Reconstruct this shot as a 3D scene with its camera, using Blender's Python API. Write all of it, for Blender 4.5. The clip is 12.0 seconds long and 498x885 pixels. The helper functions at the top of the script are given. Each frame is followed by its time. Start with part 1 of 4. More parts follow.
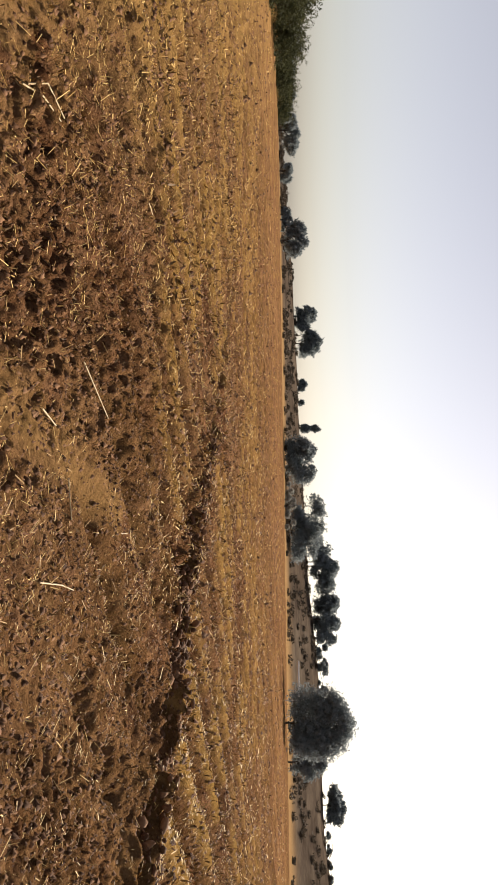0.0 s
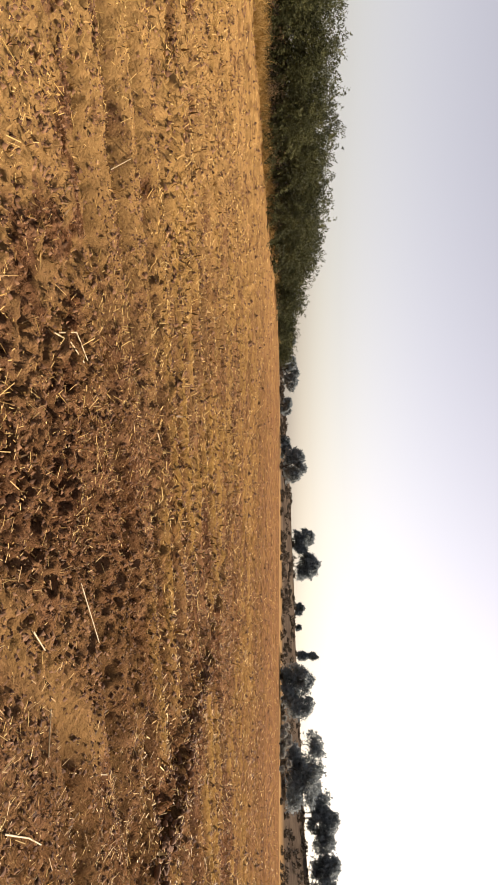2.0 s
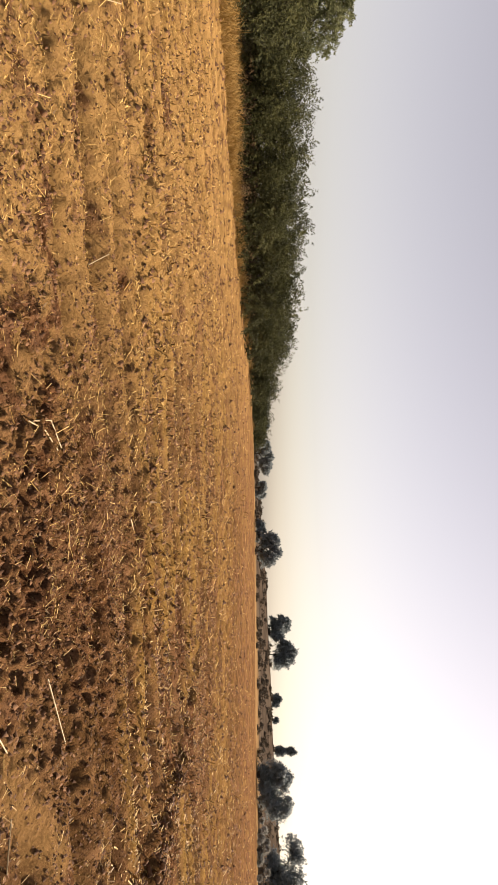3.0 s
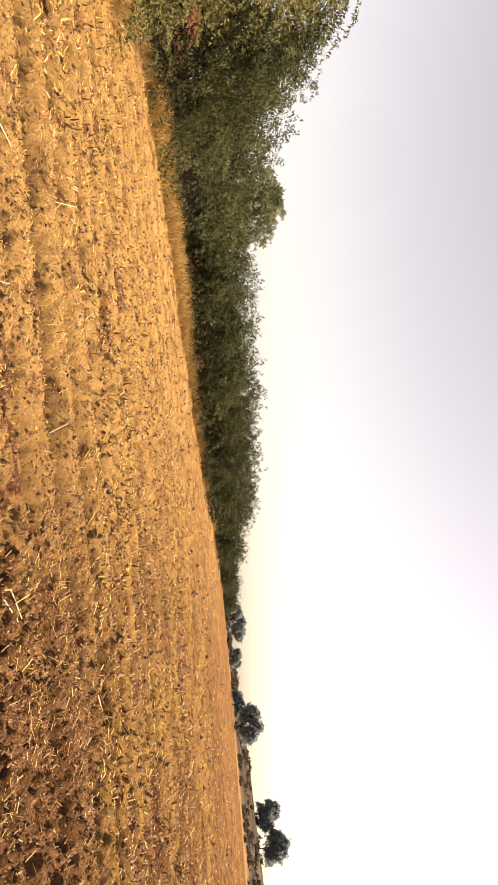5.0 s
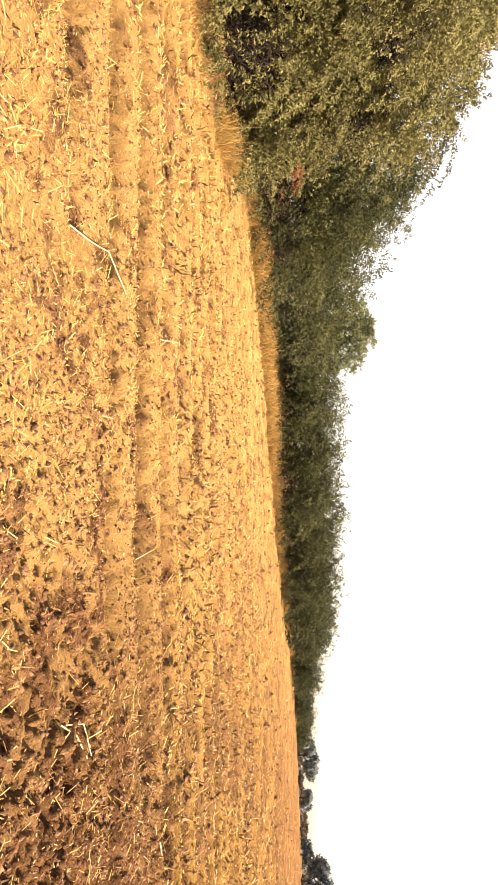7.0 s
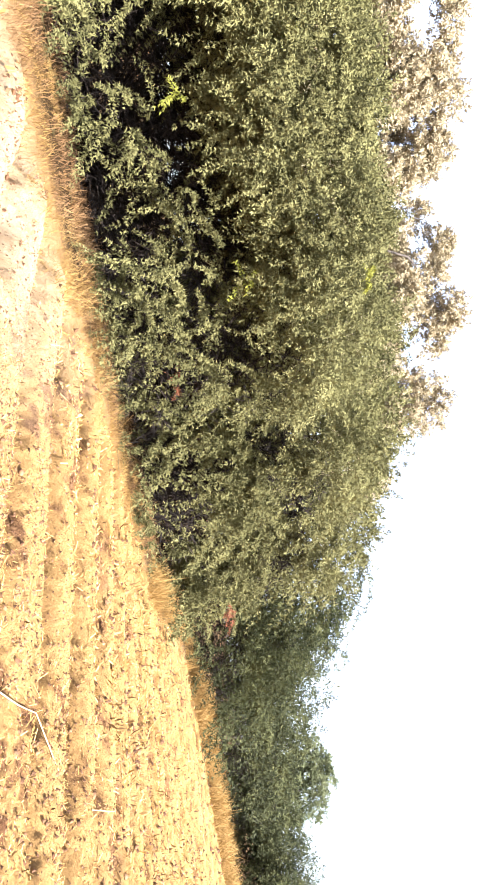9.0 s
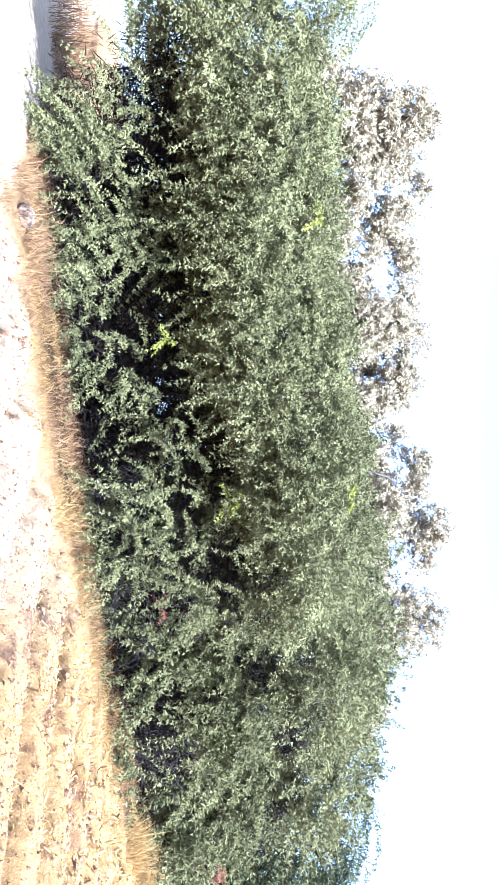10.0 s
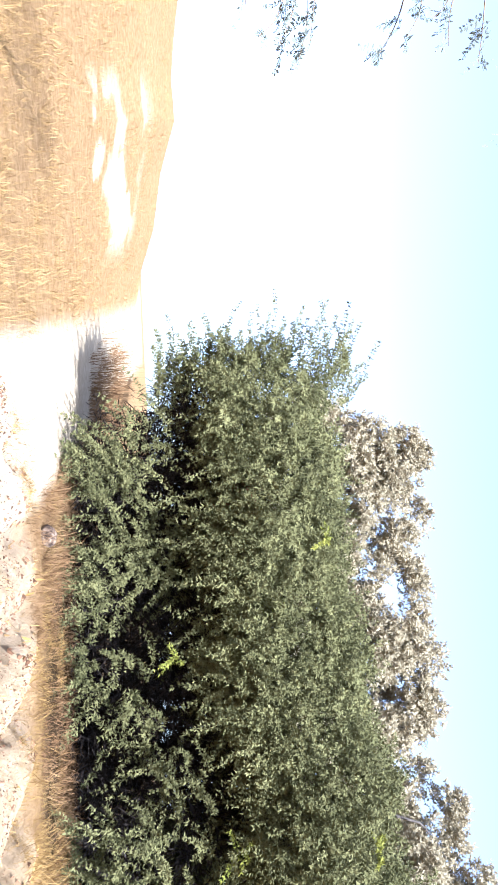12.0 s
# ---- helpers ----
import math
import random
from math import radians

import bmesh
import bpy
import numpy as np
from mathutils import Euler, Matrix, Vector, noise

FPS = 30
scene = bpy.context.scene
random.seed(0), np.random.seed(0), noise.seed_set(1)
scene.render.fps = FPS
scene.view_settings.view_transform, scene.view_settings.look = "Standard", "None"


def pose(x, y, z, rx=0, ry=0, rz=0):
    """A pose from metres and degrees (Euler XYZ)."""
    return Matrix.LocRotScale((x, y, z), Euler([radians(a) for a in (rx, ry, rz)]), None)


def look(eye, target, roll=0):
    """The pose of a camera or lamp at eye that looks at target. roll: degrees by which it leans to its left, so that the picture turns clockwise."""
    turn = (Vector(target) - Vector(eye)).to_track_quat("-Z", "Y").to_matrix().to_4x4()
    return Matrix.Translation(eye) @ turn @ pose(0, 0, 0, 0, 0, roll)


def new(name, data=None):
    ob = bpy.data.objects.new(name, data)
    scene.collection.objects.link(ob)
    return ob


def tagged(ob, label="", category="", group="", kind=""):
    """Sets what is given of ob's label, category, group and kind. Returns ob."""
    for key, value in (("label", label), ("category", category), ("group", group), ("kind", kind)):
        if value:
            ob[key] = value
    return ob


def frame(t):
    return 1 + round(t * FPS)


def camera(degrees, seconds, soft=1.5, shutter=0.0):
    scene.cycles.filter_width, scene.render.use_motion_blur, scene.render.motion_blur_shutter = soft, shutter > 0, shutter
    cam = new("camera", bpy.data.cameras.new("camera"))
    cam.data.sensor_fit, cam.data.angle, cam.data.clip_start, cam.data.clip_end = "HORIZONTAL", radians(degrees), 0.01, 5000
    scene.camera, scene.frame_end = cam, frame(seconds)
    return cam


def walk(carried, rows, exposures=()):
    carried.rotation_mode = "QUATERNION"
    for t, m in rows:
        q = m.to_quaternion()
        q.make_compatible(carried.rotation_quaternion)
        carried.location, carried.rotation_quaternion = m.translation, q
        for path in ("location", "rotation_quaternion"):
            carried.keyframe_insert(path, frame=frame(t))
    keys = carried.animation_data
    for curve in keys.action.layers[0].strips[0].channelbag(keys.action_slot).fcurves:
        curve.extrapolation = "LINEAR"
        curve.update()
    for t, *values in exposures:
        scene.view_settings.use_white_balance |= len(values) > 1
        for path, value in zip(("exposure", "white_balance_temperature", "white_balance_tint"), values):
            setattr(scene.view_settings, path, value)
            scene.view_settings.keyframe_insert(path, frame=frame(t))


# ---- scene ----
cam = camera(40.5, 12.0, 0.75)
PATH = [
    (0, (0.000, -0.000, 1.500), (0.000, 3.994, 1.285), 89.14),
    (0.5, (-0.014, -0.006, 1.491), (-0.421, 3.965, 1.233), 90.13),
    (1, (-0.023, -0.003, 1.490), (-0.695, 3.933, 1.260), 90.55),
    (1.5, (-0.034, -0.018, 1.489), (-0.927, 3.876, 1.307), 90.61),
    (2, (-0.036, -0.048, 1.493), (-1.310, 3.739, 1.301), 90.02),
    (2.5, (-0.054, -0.064, 1.494), (-1.621, 3.614, 1.373), 89.96),
    (3, (-0.053, -0.069, 1.500), (-1.786, 3.536, 1.459), 89.58),
    (3.5, (-0.047, -0.069, 1.503), (-1.963, 3.442, 1.546), 88.88),
    (3.7, (-0.030, -0.077, 1.502), (-2.047, 3.376, 1.597), 88.16),
    (5.3, (0.030, -0.025, 1.508), (-2.568, 3.011, 1.681), 85.32),
    (5.5, (0.026, -0.036, 1.507), (-2.608, 2.974, 1.598), 85.79),
    (6, (-0.005, -0.061, 1.502), (-2.720, 2.875, 1.429), 88.04),
    (6.5, (-0.068, -0.118, 1.490), (-2.852, 2.741, 1.218), 89.23),
    (6.7, (-0.076, -0.160, 1.485), (-2.960, 2.597, 1.198), 89.08),
    (8.3, (-0.098, -0.089, 1.562), (-3.830, 1.347, 1.657), 85.00),
    (8.5, (-0.101, -0.097, 1.554), (-3.929, 1.051, 1.724), 84.53),
    (9, (-0.081, -0.134, 1.542), (-4.054, 0.203, 1.860), 82.23),
    (9.5, (-0.058, -0.135, 1.546), (-4.025, -0.431, 1.962), 82.43),
    (10, (-0.057, -0.147, 1.555), (-3.910, -1.067, 2.109), 83.13),
    (10.5, (-0.021, -0.137, 1.545), (-3.714, -1.542, 2.172), 84.18),
    (11, (-0.021, -0.133, 1.542), (-3.469, -2.035, 2.245), 85.31),
    (11.5, (-0.013, -0.118, 1.543), (-3.275, -2.315, 2.275), 86.25),
    (12, (-0.016, -0.121, 1.547), (-3.031, -2.669, 2.193), 87.27),
]
EXPOSURES = [(0, 0.79, 7000, 14), (1, 1.06, 7200, 17), (2.5, 1.01, 7400, 18), (3.7, 1.10, 7900, 18), (5.3, 1.68, 8200, 18), (6.7, 1.96, 8000, 18), (8.3, 2.62, 8000, 13), (8.7, 2.64, 6700, 12), (9.5, 2.88, 4850, 13), (10.2, 2.93, 4350, 13), (11.2, 2.52, 4550, 13), (12, 2.34, 4800, 12)]
walk(cam, [(t, look(eye, target, roll)) for t, eye, target, roll in PATH], EXPOSURES)

# ---- world and sun ----
SUN_AZ, SUN_EL = -40.0, 37.0        # degrees to the left of +y, degrees above the horizon
world = bpy.data.worlds.new("sky")
scene.world = world
world.use_nodes = True
wn, wl = world.node_tree.nodes, world.node_tree.links
sky = wn.new("ShaderNodeTexSky")
sky.sky_type = "NISHITA"
sky.sun_disc = False
sky.sun_elevation = radians(SUN_EL)
sky.sun_rotation = radians(-SUN_AZ)
sky.dust_density = 1.7
sky.air_density = 1.0
sky.ozone_density = 1.5
wn["Background"].inputs["Strength"].default_value = 0.12
haze = wn.new("ShaderNodeHueSaturation")
haze.inputs["Hue"].default_value = 0.512
haze.inputs["Saturation"].default_value, haze.inputs["Value"].default_value = 0.50, 0.70
wl.new(sky.outputs["Color"], haze.inputs["Color"])
wl.new(haze.outputs["Color"], wn["Background"].inputs["Color"])
sun = new("sun", bpy.data.lights.new("sun", "SUN"))
sun.data.energy, sun.data.angle, sun.data.color = 4.7, radians(0.6), (1.0, 0.93, 0.82)
sun_dir = Vector((-math.sin(radians(SUN_AZ)) * math.cos(radians(SUN_EL)), math.cos(radians(SUN_AZ)) * math.cos(radians(SUN_EL)), math.sin(radians(SUN_EL))))
sun.matrix_world = look(sun_dir * 50, (0, 0, 0))


# ---- materials ----
def material(name, rough=0.9):
    m = bpy.data.materials.new(name)
    m.use_nodes = True
    n, l = m.node_tree.nodes, m.node_tree.links
    b = n["Principled BSDF"]
    b.inputs["Roughness"].default_value = rough
    b.inputs["Specular IOR Level"].default_value = 0.25
    return m, n, l, b


def noise_node(n, l, scale, detail=4.0, rough=0.6, vec=None):
    t = n.new("ShaderNodeTexNoise")
    t.inputs["Scale"].default_value, t.inputs["Detail"].default_value, t.inputs["Roughness"].default_value = scale, detail, rough
    if vec is not None:
        l.new(vec, t.inputs["Vector"])
    return t.outputs["Fac"]


def ramp(n, l, fac, stops):
    r = n.new("ShaderNodeValToRGB")
    while len(r.color_ramp.elements) < len(stops):
        r.color_ramp.elements.new(0.5)
    for e, (p, c) in zip(r.color_ramp.elements, stops):
        e.position, e.color = p, (*c, 1)
    l.new(fac, r.inputs["Fac"])
    return r.outputs["Color"]


def blend(n, l, fac, a, b, mode="MIX"):
    m = n.new("ShaderNodeMix")
    m.data_type, m.blend_type = "RGBA", mode
    for socket, value in ((m.inputs[0], fac), (m.inputs[6], a), (m.inputs[7], b)):
        if isinstance(value, (int, float)):
            socket.default_value = value
        elif isinstance(value, tuple):
            socket.default_value = (*value, 1)
        else:
            l.new(value, socket)
    return m.outputs[2]


def ground_material():
    m, n, l, b = material("ground_soil", 1.0)
    b.inputs["Specular IOR Level"].default_value = 0.0   # dry, crumbly soil has no gloss
    pos = n.new("ShaderNodeNewGeometry").outputs["Position"]
    big = noise_node(n, l, 0.35, 5, 0.6, pos)
    mid = noise_node(n, l, 5.0, 6, 0.65, pos)
    fine = noise_node(n, l, 45.0, 4, 0.7, pos)
    soil = ramp(n, l, mid, [(0.30, (0.043, 0.019, 0.007)), (0.47, (0.115, 0.051, 0.023)), (0.66, (0.244, 0.126, 0.065))])
    soil = blend(n, l, ramp(n, l, big, [(0.40, (0, 0, 0)), (0.62, (0.5, 0.5, 0.5))]), soil, (0.192, 0.107, 0.053))
    patch = noise_node(n, l, 0.9, 5, 0.7, pos)
    soil = blend(n, l, ramp(n, l, patch, [(0.34, (0.6, 0.6, 0.6)), (0.48, (0, 0, 0))]), soil, (0.063, 0.032, 0.016))
    # dark specks painted into the soil for the shaded gaps between crumbs
    crevice_shade = noise_node(n, l, 26.0, 3, 0.6, pos)
    soil = blend(n, l, ramp(n, l, crevice_shade, [(0.36, (0.85, 0.85, 0.85)), (0.46, (0, 0, 0))]), soil, (0.022, 0.009, 0.004))
    fleck = ramp(n, l, fine, [(0.56, (0, 0, 0)), (0.68, (1, 1, 1))])
    soil = blend(n, l, fleck, soil, blend(n, l, mid, (0.227, 0.119, 0.047), (0.353, 0.212, 0.098)))
    # straw and bare soil lie in streaks along the plough rows
    turned, drawn = n.new("ShaderNodeMapping"), n.new("ShaderNodeMapping")
    turned.inputs["Rotation"].default_value[2] = radians(-131.3)
    drawn.inputs["Scale"].default_value = (1.5, 0.05, 1.0)
    l.new(pos, turned.inputs["Vector"])
    l.new(turned.outputs["Vector"], drawn.inputs["Vector"])
    streak = noise_node(n, l, 1.0, 5, 0.65, drawn.outputs["Vector"])
    soil = blend(n, l, ramp(n, l, streak, [(0.36, (0.75, 0.75, 0.75)), (0.49, (0, 0, 0))]), soil, (0.062, 0.030, 0.017))
    soil = blend(n, l, ramp(n, l, streak, [(0.52, (0, 0, 0)), (0.66, (0.5, 0.5, 0.5))]), soil, (0.22, 0.122, 0.055))
    marks = n.new("ShaderNodeAttribute")
    marks.attribute_name = "marks"
    mark = n.new("ShaderNodeSeparateColor")
    l.new(marks.outputs["Color"], mark.inputs["Color"])
    soil = blend(n, l, mark.outputs[0], soil, blend(n, l, mid, (0.29, 0.162, 0.041), (0.38, 0.235, 0.069)))
    # wheel-pressed soil, and paler colour painted where the field is front-lit
    soil = blend(n, l, mark.outputs[1], soil, blend(n, l, fine, (0.28, 0.153, 0.053), (0.48, 0.298, 0.112)))
    # shadowed sides of ruts and furrows, painted as a darker soil colour
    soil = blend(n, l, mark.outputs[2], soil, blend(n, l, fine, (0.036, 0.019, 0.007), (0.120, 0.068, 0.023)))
    soil = blend(n, l, 1.0, soil, (1.24, 1.24, 1.26), "MULTIPLY")   # dry, sun-bleached top of the soil
    earth = ramp(n, l, mid, [(0.3, (0.21, 0.120, 0.050)), (0.7, (0.36, 0.225, 0.105))])
    # darker brown for the ground under the hedge
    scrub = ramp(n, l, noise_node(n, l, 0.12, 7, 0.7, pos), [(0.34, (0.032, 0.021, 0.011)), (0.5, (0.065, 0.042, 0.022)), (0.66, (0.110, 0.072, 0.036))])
    dust = ramp(n, l, mid, [(0.3, (0.44, 0.33, 0.205)), (0.7, (0.60, 0.47, 0.32))])
    zone = n.new("ShaderNodeAttribute")
    zone.attribute_name = "zone"
    sep = n.new("ShaderNodeSeparateColor")
    l.new(zone.outputs["Color"], sep.inputs["Color"])
    col = blend(n, l, sep.outputs[0], earth, soil)
    col = blend(n, l, sep.outputs[1], col, dust)
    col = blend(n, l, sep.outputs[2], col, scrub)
    rise = ramp(n, l, noise_node(n, l, 0.09, 7, 0.7, pos), [(0.34, (0.050, 0.036, 0.026)), (0.5, (0.088, 0.066, 0.048)), (0.66, (0.13, 0.10, 0.072))])
    col = blend(n, l, zone.outputs["Alpha"], col, rise)
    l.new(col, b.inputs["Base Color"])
    bump = n.new("ShaderNodeBump")
    bump.inputs["Strength"].default_value, bump.inputs["Distance"].default_value = 1.0, 0.08
    l.new(noise_node(n, l, 22.0, 8, 0.75, pos), bump.inputs["Height"])
    l.new(bump.outputs["Normal"], b.inputs["Normal"])
    return m


def leaf_material(name, dark, mid, light, through_light=0.25):
    m, n, l, b = material(name, 0.75)
    b.inputs["Specular IOR Level"].default_value = 0.12
    geo = n.new("ShaderNodeNewGeometry")
    isl = geo.outputs["Random Per Island"]
    twig = n.new("ShaderNodeAttribute")
    twig.attribute_name = "tone"
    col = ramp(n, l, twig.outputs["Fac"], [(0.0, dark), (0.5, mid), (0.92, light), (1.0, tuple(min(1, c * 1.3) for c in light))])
    col = blend(n, l, 0.22, col, ramp(n, l, isl, [(0.0, dark), (0.5, mid), (1.0, light)]))
    big = noise_node(n, l, 0.9, 4, 0.6, geo.outputs["Position"])
    col = blend(n, l, 0.45, col, ramp(n, l, big, [(0.3, dark), (0.5, mid), (0.72, light)]))
    l.new(col, b.inputs["Base Color"])
    tr = n.new("ShaderNodeBsdfTranslucent")
    l.new(col, tr.inputs["Color"])
    mix = n.new("ShaderNodeMixShader")
    mix.inputs[0].default_value = through_light
    l.new(b.outputs[0], mix.inputs[1])
    l.new(tr.outputs[0], mix.inputs[2])
    l.new(mix.outputs[0], n["Material Output"].inputs["Surface"])
    return m


def plain_material(name, stops, scale=20.0, rough=0.85, island=False, bump_d=0.004):
    m, n, l, b = material(name, rough)
    geo = n.new("ShaderNodeNewGeometry")
    col = ramp(n, l, noise_node(n, l, scale, 5, 0.65, geo.outputs["Position"]), stops)
    if island:
        col = blend(n, l, 0.6, col, ramp(n, l, geo.outputs["Random Per Island"], stops))
    l.new(col, b.inputs["Base Color"])
    bump = n.new("ShaderNodeBump")
    bump.inputs["Strength"].default_value, bump.inputs["Distance"].default_value = 0.6, bump_d
    l.new(noise_node(n, l, scale * 4, 4, 0.7, geo.outputs["Position"]), bump.inputs["Height"])
    l.new(bump.outputs["Normal"], b.inputs["Normal"])
    return m


M_GROUND = ground_material()
M_CLOD = plain_material("clod_soil", [(0.25, (0.043, 0.019, 0.007)), (0.48, (0.115, 0.053, 0.024)), (0.70, (0.244, 0.130, 0.065))], 14, 0.95, True)
M_STRAW = plain_material("dry_straw", [(0.25, (0.17, 0.082, 0.018)), (0.5, (0.46, 0.275, 0.068)), (0.75, (0.74, 0.51, 0.19))], 9, 0.6, True, 0.001)
M_HUSK = plain_material("dry_husk", [(0.2, (0.06, 0.030, 0.009)), (0.5, (0.19, 0.105, 0.032)), (0.8, (0.39, 0.23, 0.066))], 7, 0.7, True, 0.001)
M_STALK = plain_material("pale_stalk", [(0.3, (0.36, 0.26, 0.13)), (0.7, (0.56, 0.43, 0.25))], 30, 0.5, False, 0.001)
M_GRASS = leaf_material("dry_grass", (0.16, 0.085, 0.024), (0.30, 0.180, 0.055), (0.46, 0.305, 0.115), 0.25)
M_BANK = leaf_material("bank_grass", (0.19, 0.105, 0.034), (0.33, 0.200, 0.072), (0.47, 0.305, 0.125), 0.15)
M_REED = leaf_material("brown_reed", (0.09, 0.045, 0.018), (0.19, 0.105, 0.045), (0.34, 0.215, 0.10), 0.2)
M_STONE = plain_material("verge_stone", [(0.4, (0.035, 0.021, 0.013)), (0.5, (0.10, 0.062, 0.038)), (0.66, (0.27, 0.195, 0.13))], 11, 1.0, False, 0.03)
M_BARK = plain_material("grey_bark", [(0.3, (0.035, 0.027, 0.021)), (0.7, (0.10, 0.08, 0.064))], 8, 0.9, False, 0.01)
M_TWIG = plain_material("brown_twig", [(0.3, (0.10, 0.065, 0.04)), (0.7, (0.22, 0.15, 0.09))], 8, 0.9)
# twigs coloured near black, to carry the shade inside bushes and crowns
M_TANGLE = plain_material("shade_dark_twig", [(0.3, (0.007, 0.005, 0.0035)), (0.7, (0.020, 0.013, 0.009))], 6, 0.95)
M_LEAF = leaf_material("thorn_leaf", (0.040, 0.038, 0.013), (0.102, 0.095, 0.034), (0.200, 0.182, 0.072), 0.14)
M_SPRIG = leaf_material("yellow_leaf", (0.10, 0.105, 0.018), (0.165, 0.165, 0.026), (0.25, 0.235, 0.040), 0.2)
M_DEAD = leaf_material("rust_twig", (0.09, 0.030, 0.014), (0.17, 0.062, 0.030), (0.26, 0.11, 0.06), 0.1)
# pale leaves, lightened further in colour for the glare and haze over them
M_PALE = leaf_material("glare_pale_leaf", (0.27, 0.220, 0.130), (0.34, 0.282, 0.172), (0.42, 0.350, 0.220), 0.35)
M_YOUNG = leaf_material("light_green_leaf", (0.085, 0.095, 0.042), (0.135, 0.145, 0.068), (0.21, 0.215, 0.11), 0.2)
M_ACACIA = leaf_material("acacia_leaf", (0.11, 0.12, 0.10), (0.17, 0.18, 0.15), (0.24, 0.25, 0.21), 0.3)
M_HEDGE = leaf_material("hedge_leaf", (0.013, 0.015, 0.006), (0.036, 0.040, 0.014), (0.130, 0.130, 0.048), 0.10)
# distant haze is painted into this leaf colour: lighter and bluer than foliage
M_FAR = leaf_material("far_leaf_haze", (0.16, 0.188, 0.195), (0.21, 0.24, 0.243), (0.26, 0.288, 0.285), 0.5)
M_SCRUB = leaf_material("dull_scrub", (0.040, 0.031, 0.022), (0.065, 0.050, 0.035), (0.095, 0.072, 0.048), 0.25)
M_BLOOM = leaf_material("pale_shrub_leaf", (0.16, 0.16, 0.14), (0.33, 0.32, 0.28), (0.55, 0.54, 0.48))
M_WHITE = plain_material("white_paint", [(0.3, (0.70, 0.70, 0.68)), (0.7, (0.82, 0.82, 0.80))], 3, 0.4)


# ---- shapes ----
rng = np.random.default_rng(7)


def mesh_np(name, verts, faces, mat, smooth=False, tone=None):
    """A mesh from arrays of vertices and of faces that all have as many corners."""
    verts, faces = np.asarray(verts, np.float32), np.asarray(faces, np.int32)
    k = faces.shape[1]
    me = bpy.data.meshes.new(name)
    me.vertices.add(len(verts))
    me.vertices.foreach_set("co", verts.ravel())
    me.loops.add(faces.size)
    me.loops.foreach_set("vertex_index", faces.ravel())
    me.polygons.add(len(faces))
    me.polygons.foreach_set("loop_start", np.arange(0, faces.size, k, dtype=np.int32))
    me.polygons.foreach_set("loop_total", np.full(len(faces), k, np.int32))
    if smooth:
        me.polygons.foreach_set("use_smooth", np.ones(len(faces), bool))
    me.update()
    me.materials.append(mat)
    if tone is not None:
        me.attributes.new("tone", "FLOAT", "POINT").data.foreach_set("value", np.asarray(tone, np.float32))
    return me


def part(name, me, parent=None, label=""):
    ob = new(name, me)
    if parent is not None:
        ob.parent = parent
    return tagged(ob, label)


def unit(v):
    return v / np.maximum(np.linalg.norm(v, axis=-1, keepdims=True), 1e-9)


def polar(az, r):
    a = np.radians(az)
    return -r * np.sin(a), r * np.cos(a)


TABLE = np.random.default_rng(3).random((256, 256))


def vnoise(x, y):
    xi, yi = np.floor(x).astype(int), np.floor(y).astype(int)
    u, v = x - xi, y - yi
    u, v = u * u * (3 - 2 * u), v * v * (3 - 2 * v)
    a, b = TABLE[xi & 255, yi & 255], TABLE[(xi + 1) & 255, yi & 255]
    c, d = TABLE[xi & 255, (yi + 1) & 255], TABLE[(xi + 1) & 255, (yi + 1) & 255]
    return (a * (1 - u) + b * u) * (1 - v) + (c * (1 - u) + d * u) * v


def fbm(x, y, size, octaves=3):
    s, amp, total = 0.0, 1.0, 0.0
    for k in range(octaves):
        s = s + amp * vnoise(x / size * 2 ** k + 17.3 * k, y / size * 2 ** k + 5.1 * k)
        total += amp
        amp *= 0.55
    return s / total


def smooth(a, b, v):
    t = np.clip((v - a) / (b - a), 0, 1)
    return t * t * (3 - 2 * t)


# ---- terrain ----
EDGE_AZ = [-180, -60, 22, 25, 27.9, 32.7, 37, 42, 50.7, 57.6, 61, 64, 66.5, 69, 72, 74, 78, 86, 92.8, 97, 103, 111, 118, 125, 132, 138, 145, 165, 180]
EDGE_R = [30, 150, 150, 142, 134, 98, 72, 58, 45, 39, 37, 34, 31, 27, 20, 17, 15.1, 12.9, 11.8, 10.8, 9.9, 9.9, 10.4, 10.2, 9.6, 8.5, 7.0, 6.5, 8]
SKY_AZ = [-180, -60, -40, -33, -30, -25, -19, -16.8, -12, -8, -4, 1, 4, 6.3, 11.5, 14.6, 20, 22, 24, 35, 60, 134, 137, 141, 144, 148, 152, 156, 159, 164, 172, 180]
SKY_EL = [0, 1, 2.9, 2.75, 2.4, 2.4, 2.35, 2.2, 1.75, 1.6, 1.45, 1.2, 1.1, 1.05, 0.85, 0.75, 0.32, 0.2, 0.0, 0.2, 0.4, 0.5, 0.6, 0.7, 1.0, 2.3, 2.9, 4.1, 3.9, 4.6, 4.6, 0]


